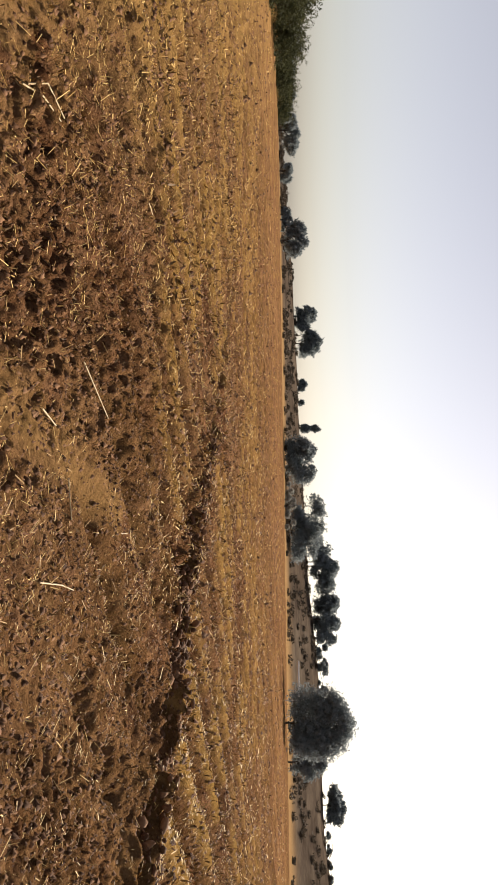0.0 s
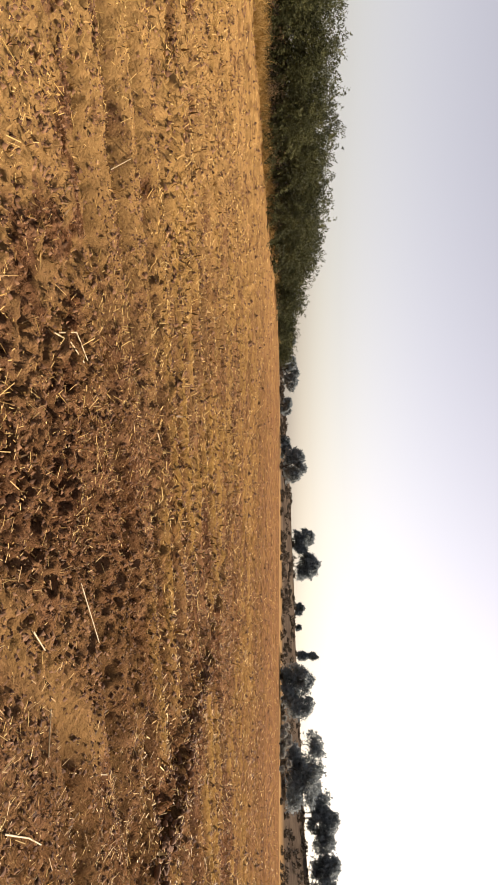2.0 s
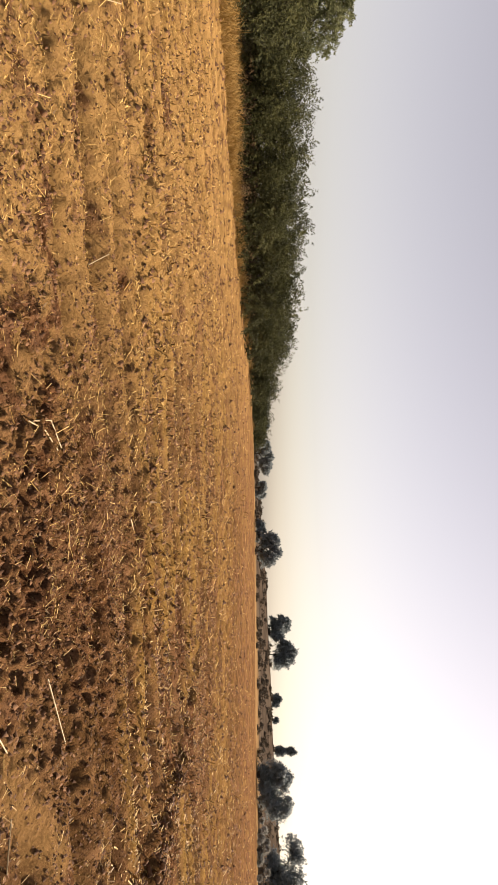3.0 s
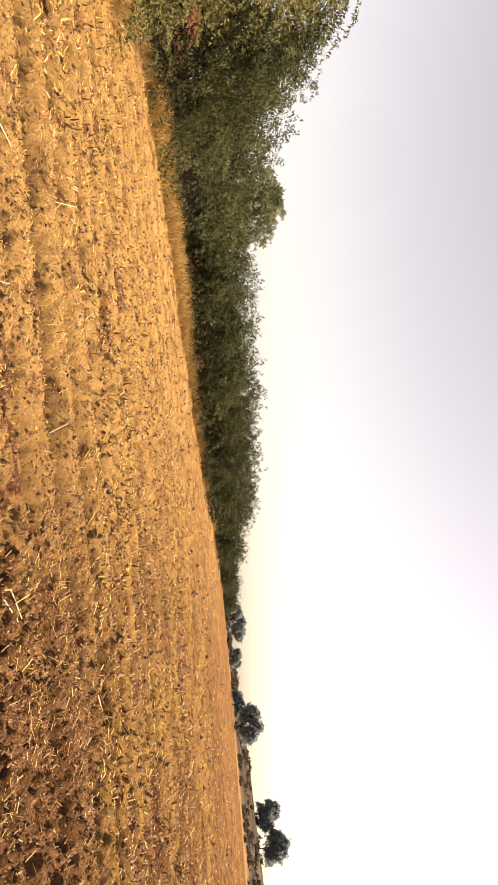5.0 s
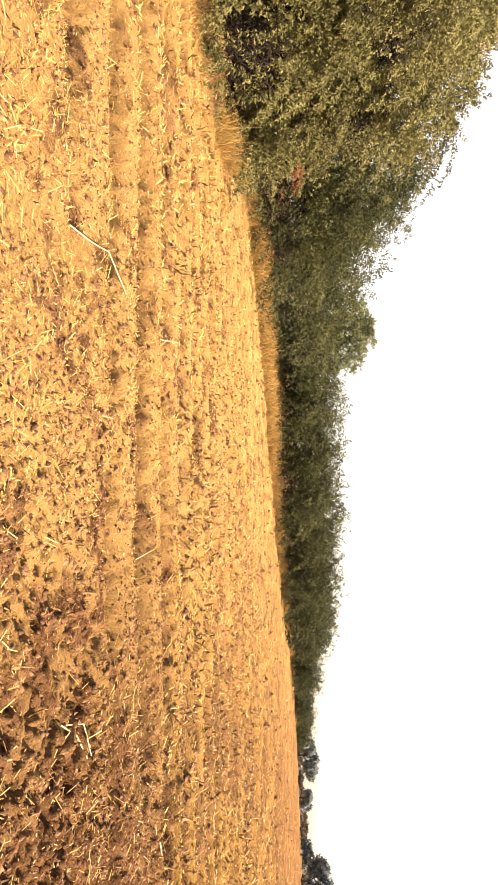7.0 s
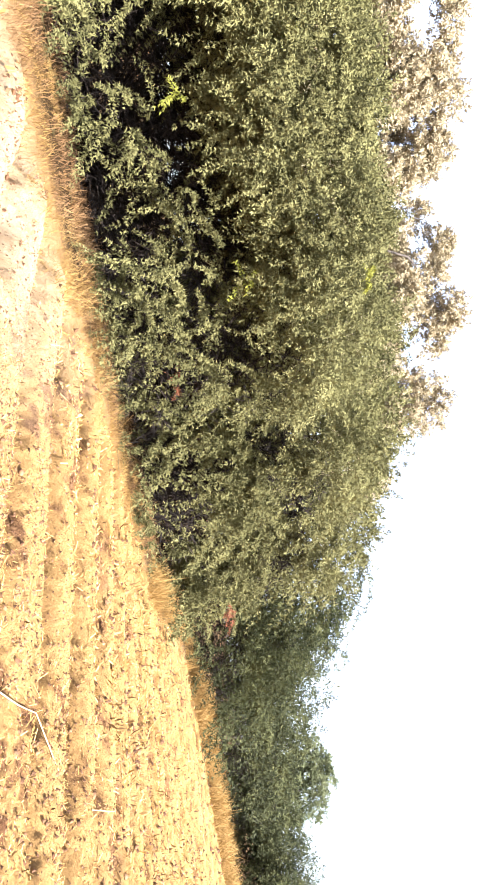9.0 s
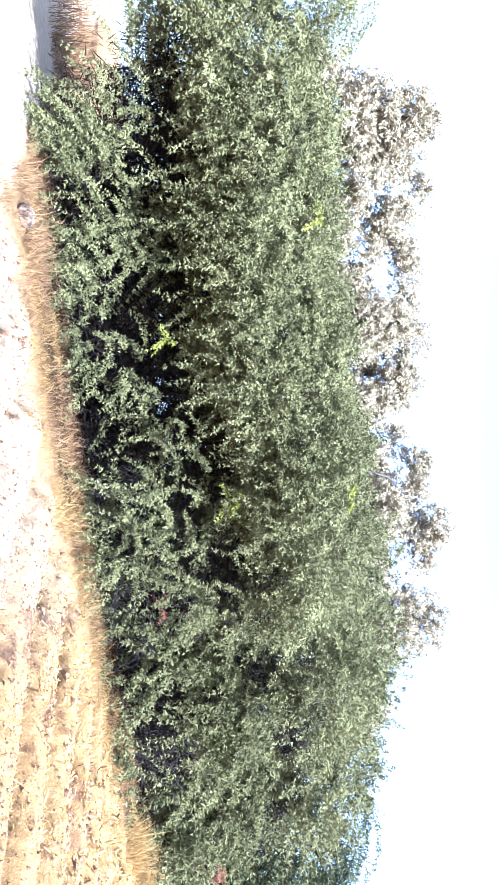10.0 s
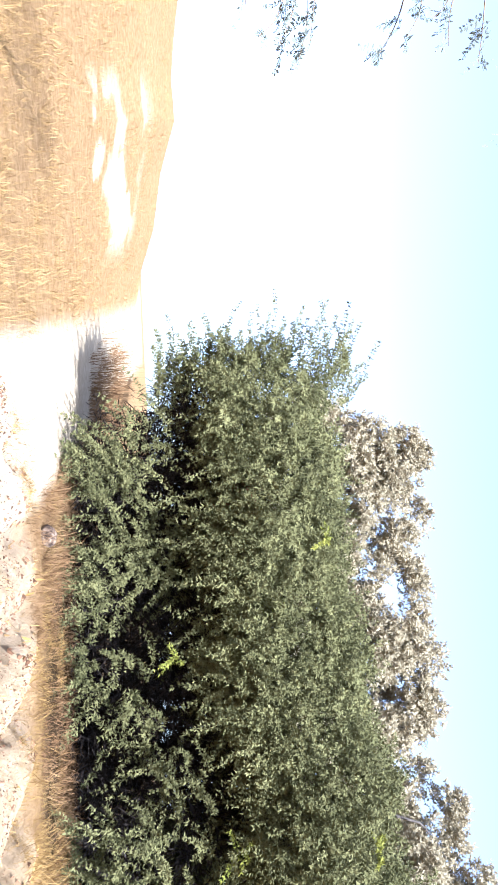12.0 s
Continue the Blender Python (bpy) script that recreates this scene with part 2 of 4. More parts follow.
def zones(az, r):
    """How far a place belongs to the ploughed field, the dirt track, the darker ground under the hedge, the rise beyond
    the field.
    """
    x, y = polar(az, r)
    edge = np.interp(az, EDGE_AZ, EDGE_R) * (0.96 + 0.08 * fbm(x, y, 2.5))
    field = 1 - smooth(0.97, 1.03, r / edge)
    lo = np.interp(r, [6, 10, 13, 18, 26, 40, 70], [121, 126, 129.5, 132, 136, 137.0, 138])
    hi = np.interp(r, [7, 15, 60], [140, 140.6, 142.6])
    track = smooth(lo - 1.5, lo + 1.0, az) * (1 - smooth(hi - 1, hi + 1.5, az)) * smooth(6, 8.5, r) * (1 - smooth(70, 80, r))
    bare = smooth(0.44, 0.54, fbm(x + 40, y, 2.6, 4)) * smooth(145, 149, az) * (1 - smooth(157, 160, az)) * smooth(16, 19, r) * (1 - smooth(25, 29, r))
    dusty = 0.6 * field * smooth(86, 106, az) * (1 - smooth(150, 165, az)) * smooth(4, 7, r)
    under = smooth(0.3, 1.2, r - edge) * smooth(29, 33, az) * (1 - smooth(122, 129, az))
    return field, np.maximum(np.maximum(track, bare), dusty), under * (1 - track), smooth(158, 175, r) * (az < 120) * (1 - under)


RUT = [(-32, 58), (-20.9, 43.5), (-9.4, 26.3), (-3.5, 18.7), (-0.1, 13.9), (1.1, 11.5), (2.1, 9.9), (2.9, 9.0), (3.7, 7.7), (4.2, 6.6), (6.5, 3.5)]
RUT_B = [(-0.6, 6.9), (0.3, 7.6), (0.9, 8.3), (1.5, 8.5), (2.3, 9.2)]


WHEEL = [[(-1.3, 1.7), (-2.1, 2.55), (-2.8, 3.2), (-3.4, 3.8), (-4.6, 4.9)], [(-1.2, 2.6), (-1.9, 3.2), (-2.9, 4.0), (-3.5, 4.5)], [(-0.3, 3.0), (-0.2, 3.8), (0.1, 4.6), (0.5, 5.8), (1.0, 6.9)], [(-3.2, 0.9), (-4.3, 1.6), (-5.2, 2.0)]]


def line_distance(x, y, pts):
    """Signed distance to a polyline, and whether a place is near it."""
    best = np.full(x.shape, 99.0)
    side = np.zeros(x.shape)
    for (ax, ay), (bx, by) in zip(pts, pts[1:]):
        dx, dy = bx - ax, by - ay
        t = np.clip(((x - ax) * dx + (y - ay) * dy) / (dx * dx + dy * dy), 0, 1)
        ex, ey = x - ax - t * dx, y - ay - t * dy
        d = np.hypot(ex, ey)
        s = np.sign(dx * (y - ay) - dy * (x - ax))
        side = np.where(d < best, s, side)
        best = np.minimum(best, d)
    return best * side


def pressed(x, y):
    """Bands where wheels have pressed the soil flat."""
    out = np.zeros(x.shape)
    near = np.hypot(x, y) < 9
    for pts in WHEEL:
        out[near] = np.maximum(out[near], np.exp(-(line_distance(x[near], y[near], pts) / 0.26) ** 2))
    return out


def form(az, r):
    """The large form of the land."""
    el = np.interp(az, SKY_AZ, SKY_EL)
    x, y = polar(az, r)
    rise = 1.0 * smooth(45, 150, r) * (1 - smooth(30, 50, az)) * smooth(-90, -60, az)
    peak = 1.4 + 235 * np.tan(np.radians(el))
    far = (peak - rise) * smooth(150, 235, r) * (az < 120) + 0.5 * (fbm(x, y, 9, 3) - 0.5) * smooth(150, 170, r)
    near = (1.5 + 42 * np.tan(np.radians(el)) - 0.3) * smooth(10, 42, r) * smooth(129, 138, az)
    near = near + 0.55 * (fbm(x, y, 5.5, 3) - 0.5) * smooth(9, 18, r) * smooth(141, 146, az)
    near = near + np.maximum(0, 3.0 - near) * smooth(40, 105, r) * smooth(108, 118, az) * (1 - smooth(146, 150, az))
    mound = 0.08 * smooth(0, 2.0, r - np.interp(az, EDGE_AZ, EDGE_R)) * smooth(28, 34, az) * (1 - smooth(130, 138, az))
    return rise + far + near + mound


def row_place(x, y):
    """How far a place lies across the plough rows, which run straight over the field."""
    return 0.75 * y - 0.66 * x + 0.55 * (fbm(x, y, 7, 2) - 0.5) + 0.16 * (fbm(x, y, 0.9, 2) - 0.5)


def plough(az, r):
    """Plough rows: highest between two furrows."""
    return -np.cos(row_place(*polar(az, r)) * 2 * math.pi / 1.13)


def rut_distance(x, y, pts):
    return line_distance(x, y, pts) + 0.45 * (fbm(x + 2, y, 0.8, 3) - 0.5)


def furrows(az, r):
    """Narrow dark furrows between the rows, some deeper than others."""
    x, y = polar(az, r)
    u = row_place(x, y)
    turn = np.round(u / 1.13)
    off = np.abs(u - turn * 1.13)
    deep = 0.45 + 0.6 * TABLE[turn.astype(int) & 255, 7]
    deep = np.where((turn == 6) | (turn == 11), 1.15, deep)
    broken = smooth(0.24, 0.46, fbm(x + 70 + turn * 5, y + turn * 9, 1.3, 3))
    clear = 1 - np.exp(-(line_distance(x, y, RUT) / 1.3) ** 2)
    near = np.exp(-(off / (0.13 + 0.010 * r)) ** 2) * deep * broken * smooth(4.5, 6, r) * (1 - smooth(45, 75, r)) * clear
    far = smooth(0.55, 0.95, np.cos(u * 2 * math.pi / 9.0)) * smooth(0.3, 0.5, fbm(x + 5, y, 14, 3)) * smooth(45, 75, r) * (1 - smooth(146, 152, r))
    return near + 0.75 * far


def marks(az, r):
    """Straw gathered along the rows, soil pressed by wheels, painted front light, painted shade in ruts and furrows."""
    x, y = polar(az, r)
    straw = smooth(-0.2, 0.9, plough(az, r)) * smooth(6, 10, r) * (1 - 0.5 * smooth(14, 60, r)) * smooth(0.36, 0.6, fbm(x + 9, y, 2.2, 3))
    furrow_shade = np.zeros(x.shape)
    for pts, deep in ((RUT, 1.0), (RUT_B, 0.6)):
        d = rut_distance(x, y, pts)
        furrow_shade = np.maximum(furrow_shade, deep * np.exp(-((d + 0.25) / 0.40) ** 2) * smooth(0.30, 0.52, fbm(x, y + 4, 0.45, 3)) * (1 - 0.6 * smooth(14, 30, r)))
    furrow_shade = np.maximum(furrow_shade, 1.15 * furrows(az, r))
    # besides the wheel bands, soil is lightened by bearing to imitate front light
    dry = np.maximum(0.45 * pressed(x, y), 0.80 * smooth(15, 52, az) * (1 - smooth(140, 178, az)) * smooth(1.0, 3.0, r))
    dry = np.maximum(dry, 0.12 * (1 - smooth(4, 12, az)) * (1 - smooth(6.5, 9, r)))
    return 0.6 * straw * (1 - np.clip(furrow_shade, 0, 1)), dry * smooth(0.28, 0.46, fbm(x, y, 0.35, 3)), 0.75 * np.clip(furrow_shade, 0, 1)


def broken_ground(az, r):
    """How coarsely the soil is broken up: coarse beside the turning place, finer where it was driven over."""
    x, y = polar(az, r)
    coarse = 0.42 + 0.55 * smooth(0.38, 0.62, fbm(x + 11, y + 3, 1.5, 3))
    turned = smooth(8, 15, az) * (1 - smooth(38, 48, az)) * (1 - smooth(6, 9, r))
    driven = (1 - smooth(3, 12, az)) * (1 - smooth(6, 9, r))
    return (coarse * (1 - 0.18 * driven) + 0.06 * turned) * (1 - 0.65 * smooth(40, 68, az) * (1 - smooth(140, 178, az))) * (1 - 0.45 * pressed(x, y))


def height(az, r):
    x, y = polar(az, r)
    field, track, _, _ = zones(az, r)
    z = form(az, r)
    flat = pressed(x, y)
    rough = broken_ground(az, r)
    fade = (1 - smooth(30, 80, r)) * (0.25 + 0.75 * smooth(-42, -38, az) * (1 - smooth(170, 174, az))) * smooth(1.5, 2.8, r)
    z = z - 0.025 * flat
    lump = 1 - np.abs(2 * fbm(x, y, 0.10, 2) - 1)
    grit = fbm(x + 7, y, 0.06, 2)
    pits = smooth(0.57, 0.68, fbm(x + 3, y + 9, 0.085, 2))
    z = z + field * fade * rough * (0.085 * (lump - 0.7) + 0.09 * (grit - 0.5) - 0.05 * pits)
    z = z + field * 0.04 * (fbm(x, y, 0.9, 2) - 0.5)
    # broken ridges and rows
    u = row_place(x, y)
    bank = fbm(u * 3.0, (0.66 * y + 0.75 * x) * 0.9, 0.8, 3)
    z = z + field * smooth(4.5, 8, r) * (1 - smooth(30, 70, r)) * 0.055 * (np.abs(2 * bank - 1) - 0.2) * (0.5 + fbm(x, y + 50, 2.5, 2))
    z = z + field * smooth(6, 10, r) * (1 - smooth(90, 145, r)) * 0.06 * plough(az, r) * (0.3 + 1.2 * fbm(x + 9, y, 2.2, 3))
    z = z - field * 0.27 * furrows(az, r) * (0.4 + 1.2 * fbm(x, y, 0.4, 2))
    for pts, deep in ((RUT, 1.0), (RUT_B, 0.55)):
        d = rut_distance(x, y, pts)
        deep = deep * (0.2 + 0.8 * (1 - smooth(11, 22, r)))
        torn = 0.3 + 1.4 * smooth(0.3, 0.7, fbm(x, y, 0.35, 3))
        z = z + field * deep * torn * (0.12 * np.exp(-(d / 0.16) ** 2) - 0.09 * np.exp(-((d + 0.34) / 0.17) ** 2) + 0.07 * np.exp(-((d + 0.65) / 0.13) ** 2))
    z = z + (1 - field) * (1 - track) * 0.06 * (fbm(x, y, 0.5, 3) - 0.5) * (1 - smooth(60, 120, r))
    return z


def build_ground():
    az = np.concatenate([np.arange(-40, 172, 0.29), np.arange(172, 320, 3.0)])
    r = np.concatenate([np.geomspace(0.4, 2.6, 36)[:-1], np.geomspace(2.6, 9, 230)[:-1], np.geomspace(9, 70, 165)[:-1], np.geomspace(70, 160, 44)[:-1], np.geomspace(160, 260, 22)[:-1], np.geomspace(260, 4500, 16)])
    A, R = np.meshgrid(az, r)
    wrapped = (A + 180) % 360 - 180
    X, Y = polar(A, R)
    Z = height(wrapped, R)
    n = len(az)
    verts = np.stack([X, Y, Z], -1).reshape(-1, 3)
    i, j = np.meshgrid(np.arange(len(r) - 1), np.arange(n), indexing="ij")
    k = (j + 1) % n
    faces = np.stack([i * n + j, (i + 1) * n + j, (i + 1) * n + k, i * n + k], -1).reshape(-1, 4)
    centre = np.stack([np.zeros(n // 2, int), np.arange(0, n - 1, 2)[: n // 2], np.arange(1, n, 2)[: n // 2], np.arange(2, n + 1, 2)[: n // 2] % n], -1)
    me = mesh_np("ground", verts, np.concatenate([faces, centre[1:-1]]), M_GROUND, True)
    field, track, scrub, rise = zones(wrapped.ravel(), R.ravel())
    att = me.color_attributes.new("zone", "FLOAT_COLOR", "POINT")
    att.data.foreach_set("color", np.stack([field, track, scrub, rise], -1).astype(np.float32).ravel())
    straw, flat, furrow_shade = marks(wrapped.ravel(), R.ravel())
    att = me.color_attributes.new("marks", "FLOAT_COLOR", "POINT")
    att.data.foreach_set("color", np.stack([straw, flat, furrow_shade, np.ones_like(field)], -1).astype(np.float32).ravel())
    tagged(part("ground", me), "ploughed brown field soil with straw litter and dry verge", "ground", kind="structure")


build_ground()


# ---- litter on the field ----
def scatter(n, r0, r1, power=1.0, az0=-38.0, az1=150.0):
    az = rng.uniform(az0, az1, n)
    r = (rng.random(n) * (r1 ** power - r0 ** power) + r0 ** power) ** (1 / power)
    az = (az + 180) % 360 - 180
    keep = zones(az, r)[0] > 0.5
    return az[keep], r[keep]


def straw_mesh(az, r, length, width, mat):
    n = len(az)
    x, y = polar(az, r)
    z = height(az, r) + width * 0.6 + 0.006
    ang = rng.uniform(0, 2 * math.pi, n)
    lift = rng.normal(0, 0.45, n)
    d = np.stack([np.cos(ang) * np.cos(lift), np.sin(ang) * np.cos(lift), np.sin(lift)], -1)
    side = unit(np.cross(d, [0, 0, 1.0]))
    up = np.cross(side, d)
    c = np.stack([x, y, z], -1)
    c[:, 2] += np.abs(np.sin(lift)) * length * 0.5
    ends = []
    for e in (-0.5, 0.5):
        for a in (0.2, 1.6, 2.9):
            ends.append(c + d * (e * length)[:, None] + (side * math.cos(a) + up * math.sin(a)) * (width * 0.5)[:, None])
    verts = np.stack(ends, 1).reshape(-1, 3)
    quad = np.array([[0, 1, 4, 3], [1, 2, 5, 4]])
    faces = (np.arange(n)[:, None, None] * 6 + quad).reshape(-1, 4)
    return mesh_np("straw_litter", verts, faces, mat)


def litter(count, r0, r1, l0, l1, w0, w1, power, az0=-38.0, az1=150.0):
    az, r = scatter(count, r0, r1, power, az0, az1)
    x, y = polar(az, r)
    keep = fbm(x + 5, y + 31, 1.3, 3) + 0.6 * (rng.random(len(x)) - 0.5) - 0.12 * pressed(x, y) - 0.15 * furrows(az, r) - 0.25 * smooth(82, 102, az) - 0.26 * (1 - smooth(3, 12, az)) * (1 - smooth(6, 9, r)) + 0.07 * plough(az, r) * smooth(6, 9, r) > 0.44
    az, r = az[keep], r[keep]
    n = len(az)
    length = l0 + (l1 - l0) * rng.random(n) ** 4.5
    return az, r, length, rng.uniform(w0, w1, n)


sets = [litter(7000, 0.6, 8, 0.014, 0.10, 0.003, 0.007, 1.6, 150, 322), litter(2000, 0.6, 2.6, 0.014, 0.10, 0.003, 0.007, 1.6), litter(44000, 2.6, 8, 0.018, 0.13, 0.003, 0.0075, 1.4), litter(56000, 8, 20, 0.035, 0.15, 0.008, 0.017, 1.2), litter(26000, 20, 50, 0.09, 0.26, 0.018, 0.034, 1.1),
        litter(7000, 50, 120, 0.16, 0.42, 0.04, 0.07, 1.0)]
tagged(part("straw_litter", straw_mesh(*[np.concatenate(v) for v in zip(*sets)], M_STRAW)), "short golden straw bits strewn over the soil", "straw", kind="stuff")


def flakes(count, r0, r1, s0, s1, power, az0=-38.0, az1=150.0):
    """Curled dry leaf and husk bits that lie loosely on the soil."""
    az, r = scatter(count, r0, r1, power, az0, az1)
    x, y = polar(az, r)
    keep = fbm(x + 25, y + 13, 1.0, 3) + 0.7 * (rng.random(len(x)) - 0.5) - 0.2 * pressed(x, y) - 0.15 * furrows(az, r) - 0.25 * smooth(82, 102, az) - 0.15 * (1 - smooth(3, 12, az)) * (1 - smooth(6, 9, r)) > 0.43
    az, r, x, y = az[keep], r[keep], x[keep], y[keep]
    n = len(az)
    length = s0 + (s1 - s0) * rng.random(n) ** 2
    width = length * rng.uniform(0.12, 0.32, n)
    a, tip, curl = rng.uniform(0, 2 * math.pi, n), rng.normal(0, 0.8, n), rng.uniform(-0.1, 0.5, n)
    d = np.stack([np.cos(a) * np.cos(tip), np.sin(a) * np.cos(tip), np.sin(tip)], -1)
    side = unit(np.cross(d, np.array([0, 0, 1.0]) + rng.normal(0, 0.5, (n, 3)))) * width[:, None] * 0.5
    c = np.stack([x, y, height(az, r) + 0.008 + np.abs(np.sin(tip)) * length * 0.5], -1)
    up = np.array([0, 0, 1.0])
    e0 = c - d * (length * 0.5)[:, None] + up * (curl * length * 0.5)[:, None]
    e1 = c + d * (length * 0.5)[:, None] + up * (curl * length * 0.5)[:, None]
    verts = np.stack([e0 - side * 0.4, e0 + side * 0.4, c + side, c - side, e1 + side * 0.3, e1 - side * 0.3], 1).reshape(-1, 3)
    return verts, (np.arange(n)[:, None, None] * 6 + np.array([[0, 1, 2, 3], [3, 2, 4, 5]])).reshape(-1, 4)


def pile(pieces):
    verts, faces, base = [], [], 0
    for v, f in pieces:
        verts.append(v)
        faces.append(f + base)
        base += len(v)
    return np.concatenate(verts), np.concatenate(faces)


husks = pile([flakes(5000, 0.6, 8, 0.02, 0.09, 1.6, 150, 322), flakes(1500, 0.6, 2.6, 0.02, 0.09, 1.6), flakes(40000, 2.6, 9, 0.014, 0.062, 1.3), flakes(46000, 9, 24, 0.05, 0.15, 1.2)])
tagged(part("husk_litter", mesh_np("husk_litter", *husks, M_HUSK)), "curled tan husk and leaf bits scattered over the field", "litter", kind="stuff")


def clod_shape(fine):
    bm = bmesh.new()
    if fine:
        bmesh.ops.create_icosphere(bm, subdivisions=1, radius=1.0)
    else:
        bmesh.ops.create_cone(bm, segments=4, radius1=1.0, radius2=0.35, depth=1.3, cap_ends=True)
        bmesh.ops.triangulate(bm, faces=bm.faces[:])
    bm.verts.index_update()
    v = np.array([p.co for p in bm.verts])
    f = np.array([[p.index for p in q.verts] for q in bm.faces])
    bm.free()
    return v, f


def clod_pieces(az, r, size, fine):
    v, f = clod_shape(fine)
    n, m = len(az), len(v)
    x, y = polar(az, r)
    z = height(az, r)
    s = size[:, None, None] * np.stack([rng.uniform(0.7, 1.5, n), rng.uniform(0.5, 1.1, n), rng.uniform(0.45, 0.95, n)], -1)[:, None, :]
    p = v[None] * rng.uniform(0.65, 1.3, (n, m, 1)) * s
    tip = rng.normal(0, 0.5, n)[:, None]
    px, pz = p[..., 0] * np.cos(tip) - p[..., 2] * np.sin(tip), p[..., 0] * np.sin(tip) + p[..., 2] * np.cos(tip)
    a = rng.uniform(0, 2 * math.pi, n)[:, None]
    qx, qy = px * np.cos(a) - p[..., 1] * np.sin(a), px * np.sin(a) + p[..., 1] * np.cos(a)
    verts = np.stack([qx + x[:, None], qy + y[:, None], pz + (z + size * 0.15)[:, None]], -1).reshape(-1, 3)
    return verts, (np.arange(n)[:, None, None] * m + f).reshape(-1, 3)


def crumbs(count, r0, r1, s0, s1, power, az0=-38.0, az1=150.0):
    """Small angular crumbs: a ragged ring and a peak each."""
    az, r = scatter(count, r0, r1, power, az0, az1)
    x, y = polar(az, r)
    keep = fbm(x + 11, y + 3, 0.8, 3) + 0.7 * (rng.random(len(x)) - 0.5) - 0.22 * pressed(x, y) - 0.12 * smooth(48, 75, az) + 0.1 * furrows(az, r) > 0.39
    az, r, x, y = az[keep], r[keep], x[keep], y[keep]
    n = len(az)
    size = s0 + (s1 - s0) * rng.random(n) ** 2
    a = rng.uniform(0, 2 * math.pi, (n, 1)) + np.arange(5) * 2 * math.pi / 5 + rng.normal(0, 0.25, (n, 5))
    ring = size[:, None] * rng.uniform(0.6, 1.35, (n, 5))
    z = height(az, r)
    px, py = x[:, None] + ring * np.cos(a), y[:, None] + ring * np.sin(a)
    pz = (z - 0.25 * size)[:, None] + size[:, None] * rng.uniform(-0.1, 0.35, (n, 5))
    top = np.stack([x + size * rng.normal(0, 0.35, n), y + size * rng.normal(0, 0.35, n), z + size * rng.uniform(0.6, 1.5, n)], -1)
    verts = np.concatenate([np.stack([px, py, pz], -1), top[:, None]], 1).reshape(-1, 3)
    fan = np.array([[k, (k + 1) % 5, 5] for k in range(5)])
    return verts, (np.arange(n)[:, None, None] * 6 + fan).reshape(-1, 3)


def clods(count, r0, r1, s0, s1, power):
    az, r = scatter(count, r0, r1, power)
    x, y = polar(az, r)
    keep = fbm(x + 11, y + 3, 1.7, 3) + 0.6 * (rng.random(len(x)) - 0.5) - 0.4 * pressed(x, y) > 0.42
    az, r = az[keep], r[keep]
    return az, r, s0 + (s1 - s0) * rng.random(len(az)) ** 3.5


def rut_clods(count):
    """Torn clods heaped along the near stretch of the rut."""
    p = np.array(RUT[4:-1])
    k, t = rng.integers(0, len(p) - 1, count), rng.random((count, 1))
    q = p[k] * (1 - t) + p[k + 1] * t + rng.normal(0, 0.3, (count, 2))
    return np.degrees(np.arctan2(-q[:, 0], q[:, 1])), np.hypot(q[:, 0], q[:, 1]), 0.015 + 0.06 * rng.random(count) ** 2.5


sets = [clod_pieces(*clods(3200, 2.6, 8, 0.010, 0.034, 1.4), True), clod_pieces(*rut_clods(1500), True), crumbs(9000, 0.6, 9, 0.01, 0.035, 1.6, 150, 322), crumbs(3000, 0.6, 2.6, 0.008, 0.024, 1.6), crumbs(52000, 2.6, 9, 0.007, 0.024, 1.4), crumbs(56000, 9, 30, 0.018, 0.05, 1.2), crumbs(12000, 30, 90, 0.06, 0.13, 1.1)]
tagged(part("soil_clods", mesh_np("soil_clods", *pile(sets), M_CLOD)), "small dry brown soil clods on the ploughed field", "clods", kind="stuff")


# ---- plants ----
def tube(points, r0, r1, sides=6):
    p = np.asarray(points, float)
    n = len(p)
    t = unit(np.gradient(p, axis=0))
    ref = np.array([0.3, 0.9, 0.2])
    a = unit(np.cross(t, ref))
    b = np.cross(t, a)
    rad = np.linspace(r0, r1, n)[:, None, None]
    ang = np.linspace(0, 2 * math.pi, sides, endpoint=False)[None, :, None]
    v = (p[:, None] + rad * (np.cos(ang) * a[:, None] + np.sin(ang) * b[:, None])).reshape(-1, 3)
    i, j = np.meshgrid(np.arange(n - 1), np.arange(sides), indexing="ij")
    k = (j + 1) % sides
    f = np.stack([i * sides + j, i * sides + k, (i + 1) * sides + k, (i + 1) * sides + j], -1).reshape(-1, 4)
    return v, f


def bend(a, b, sag, steps=6):
    a, b = np.asarray(a, float), np.asarray(b, float)
    t = np.linspace(0, 1, steps)[:, None]
    w = rng.normal(0, 1, 3) * np.linalg.norm(b - a) * 0.06
    return a + (b - a) * t + np.array([0, 0, 1.0]) * sag * np.sin(math.pi * t) + w * np.sin(math.pi * t)


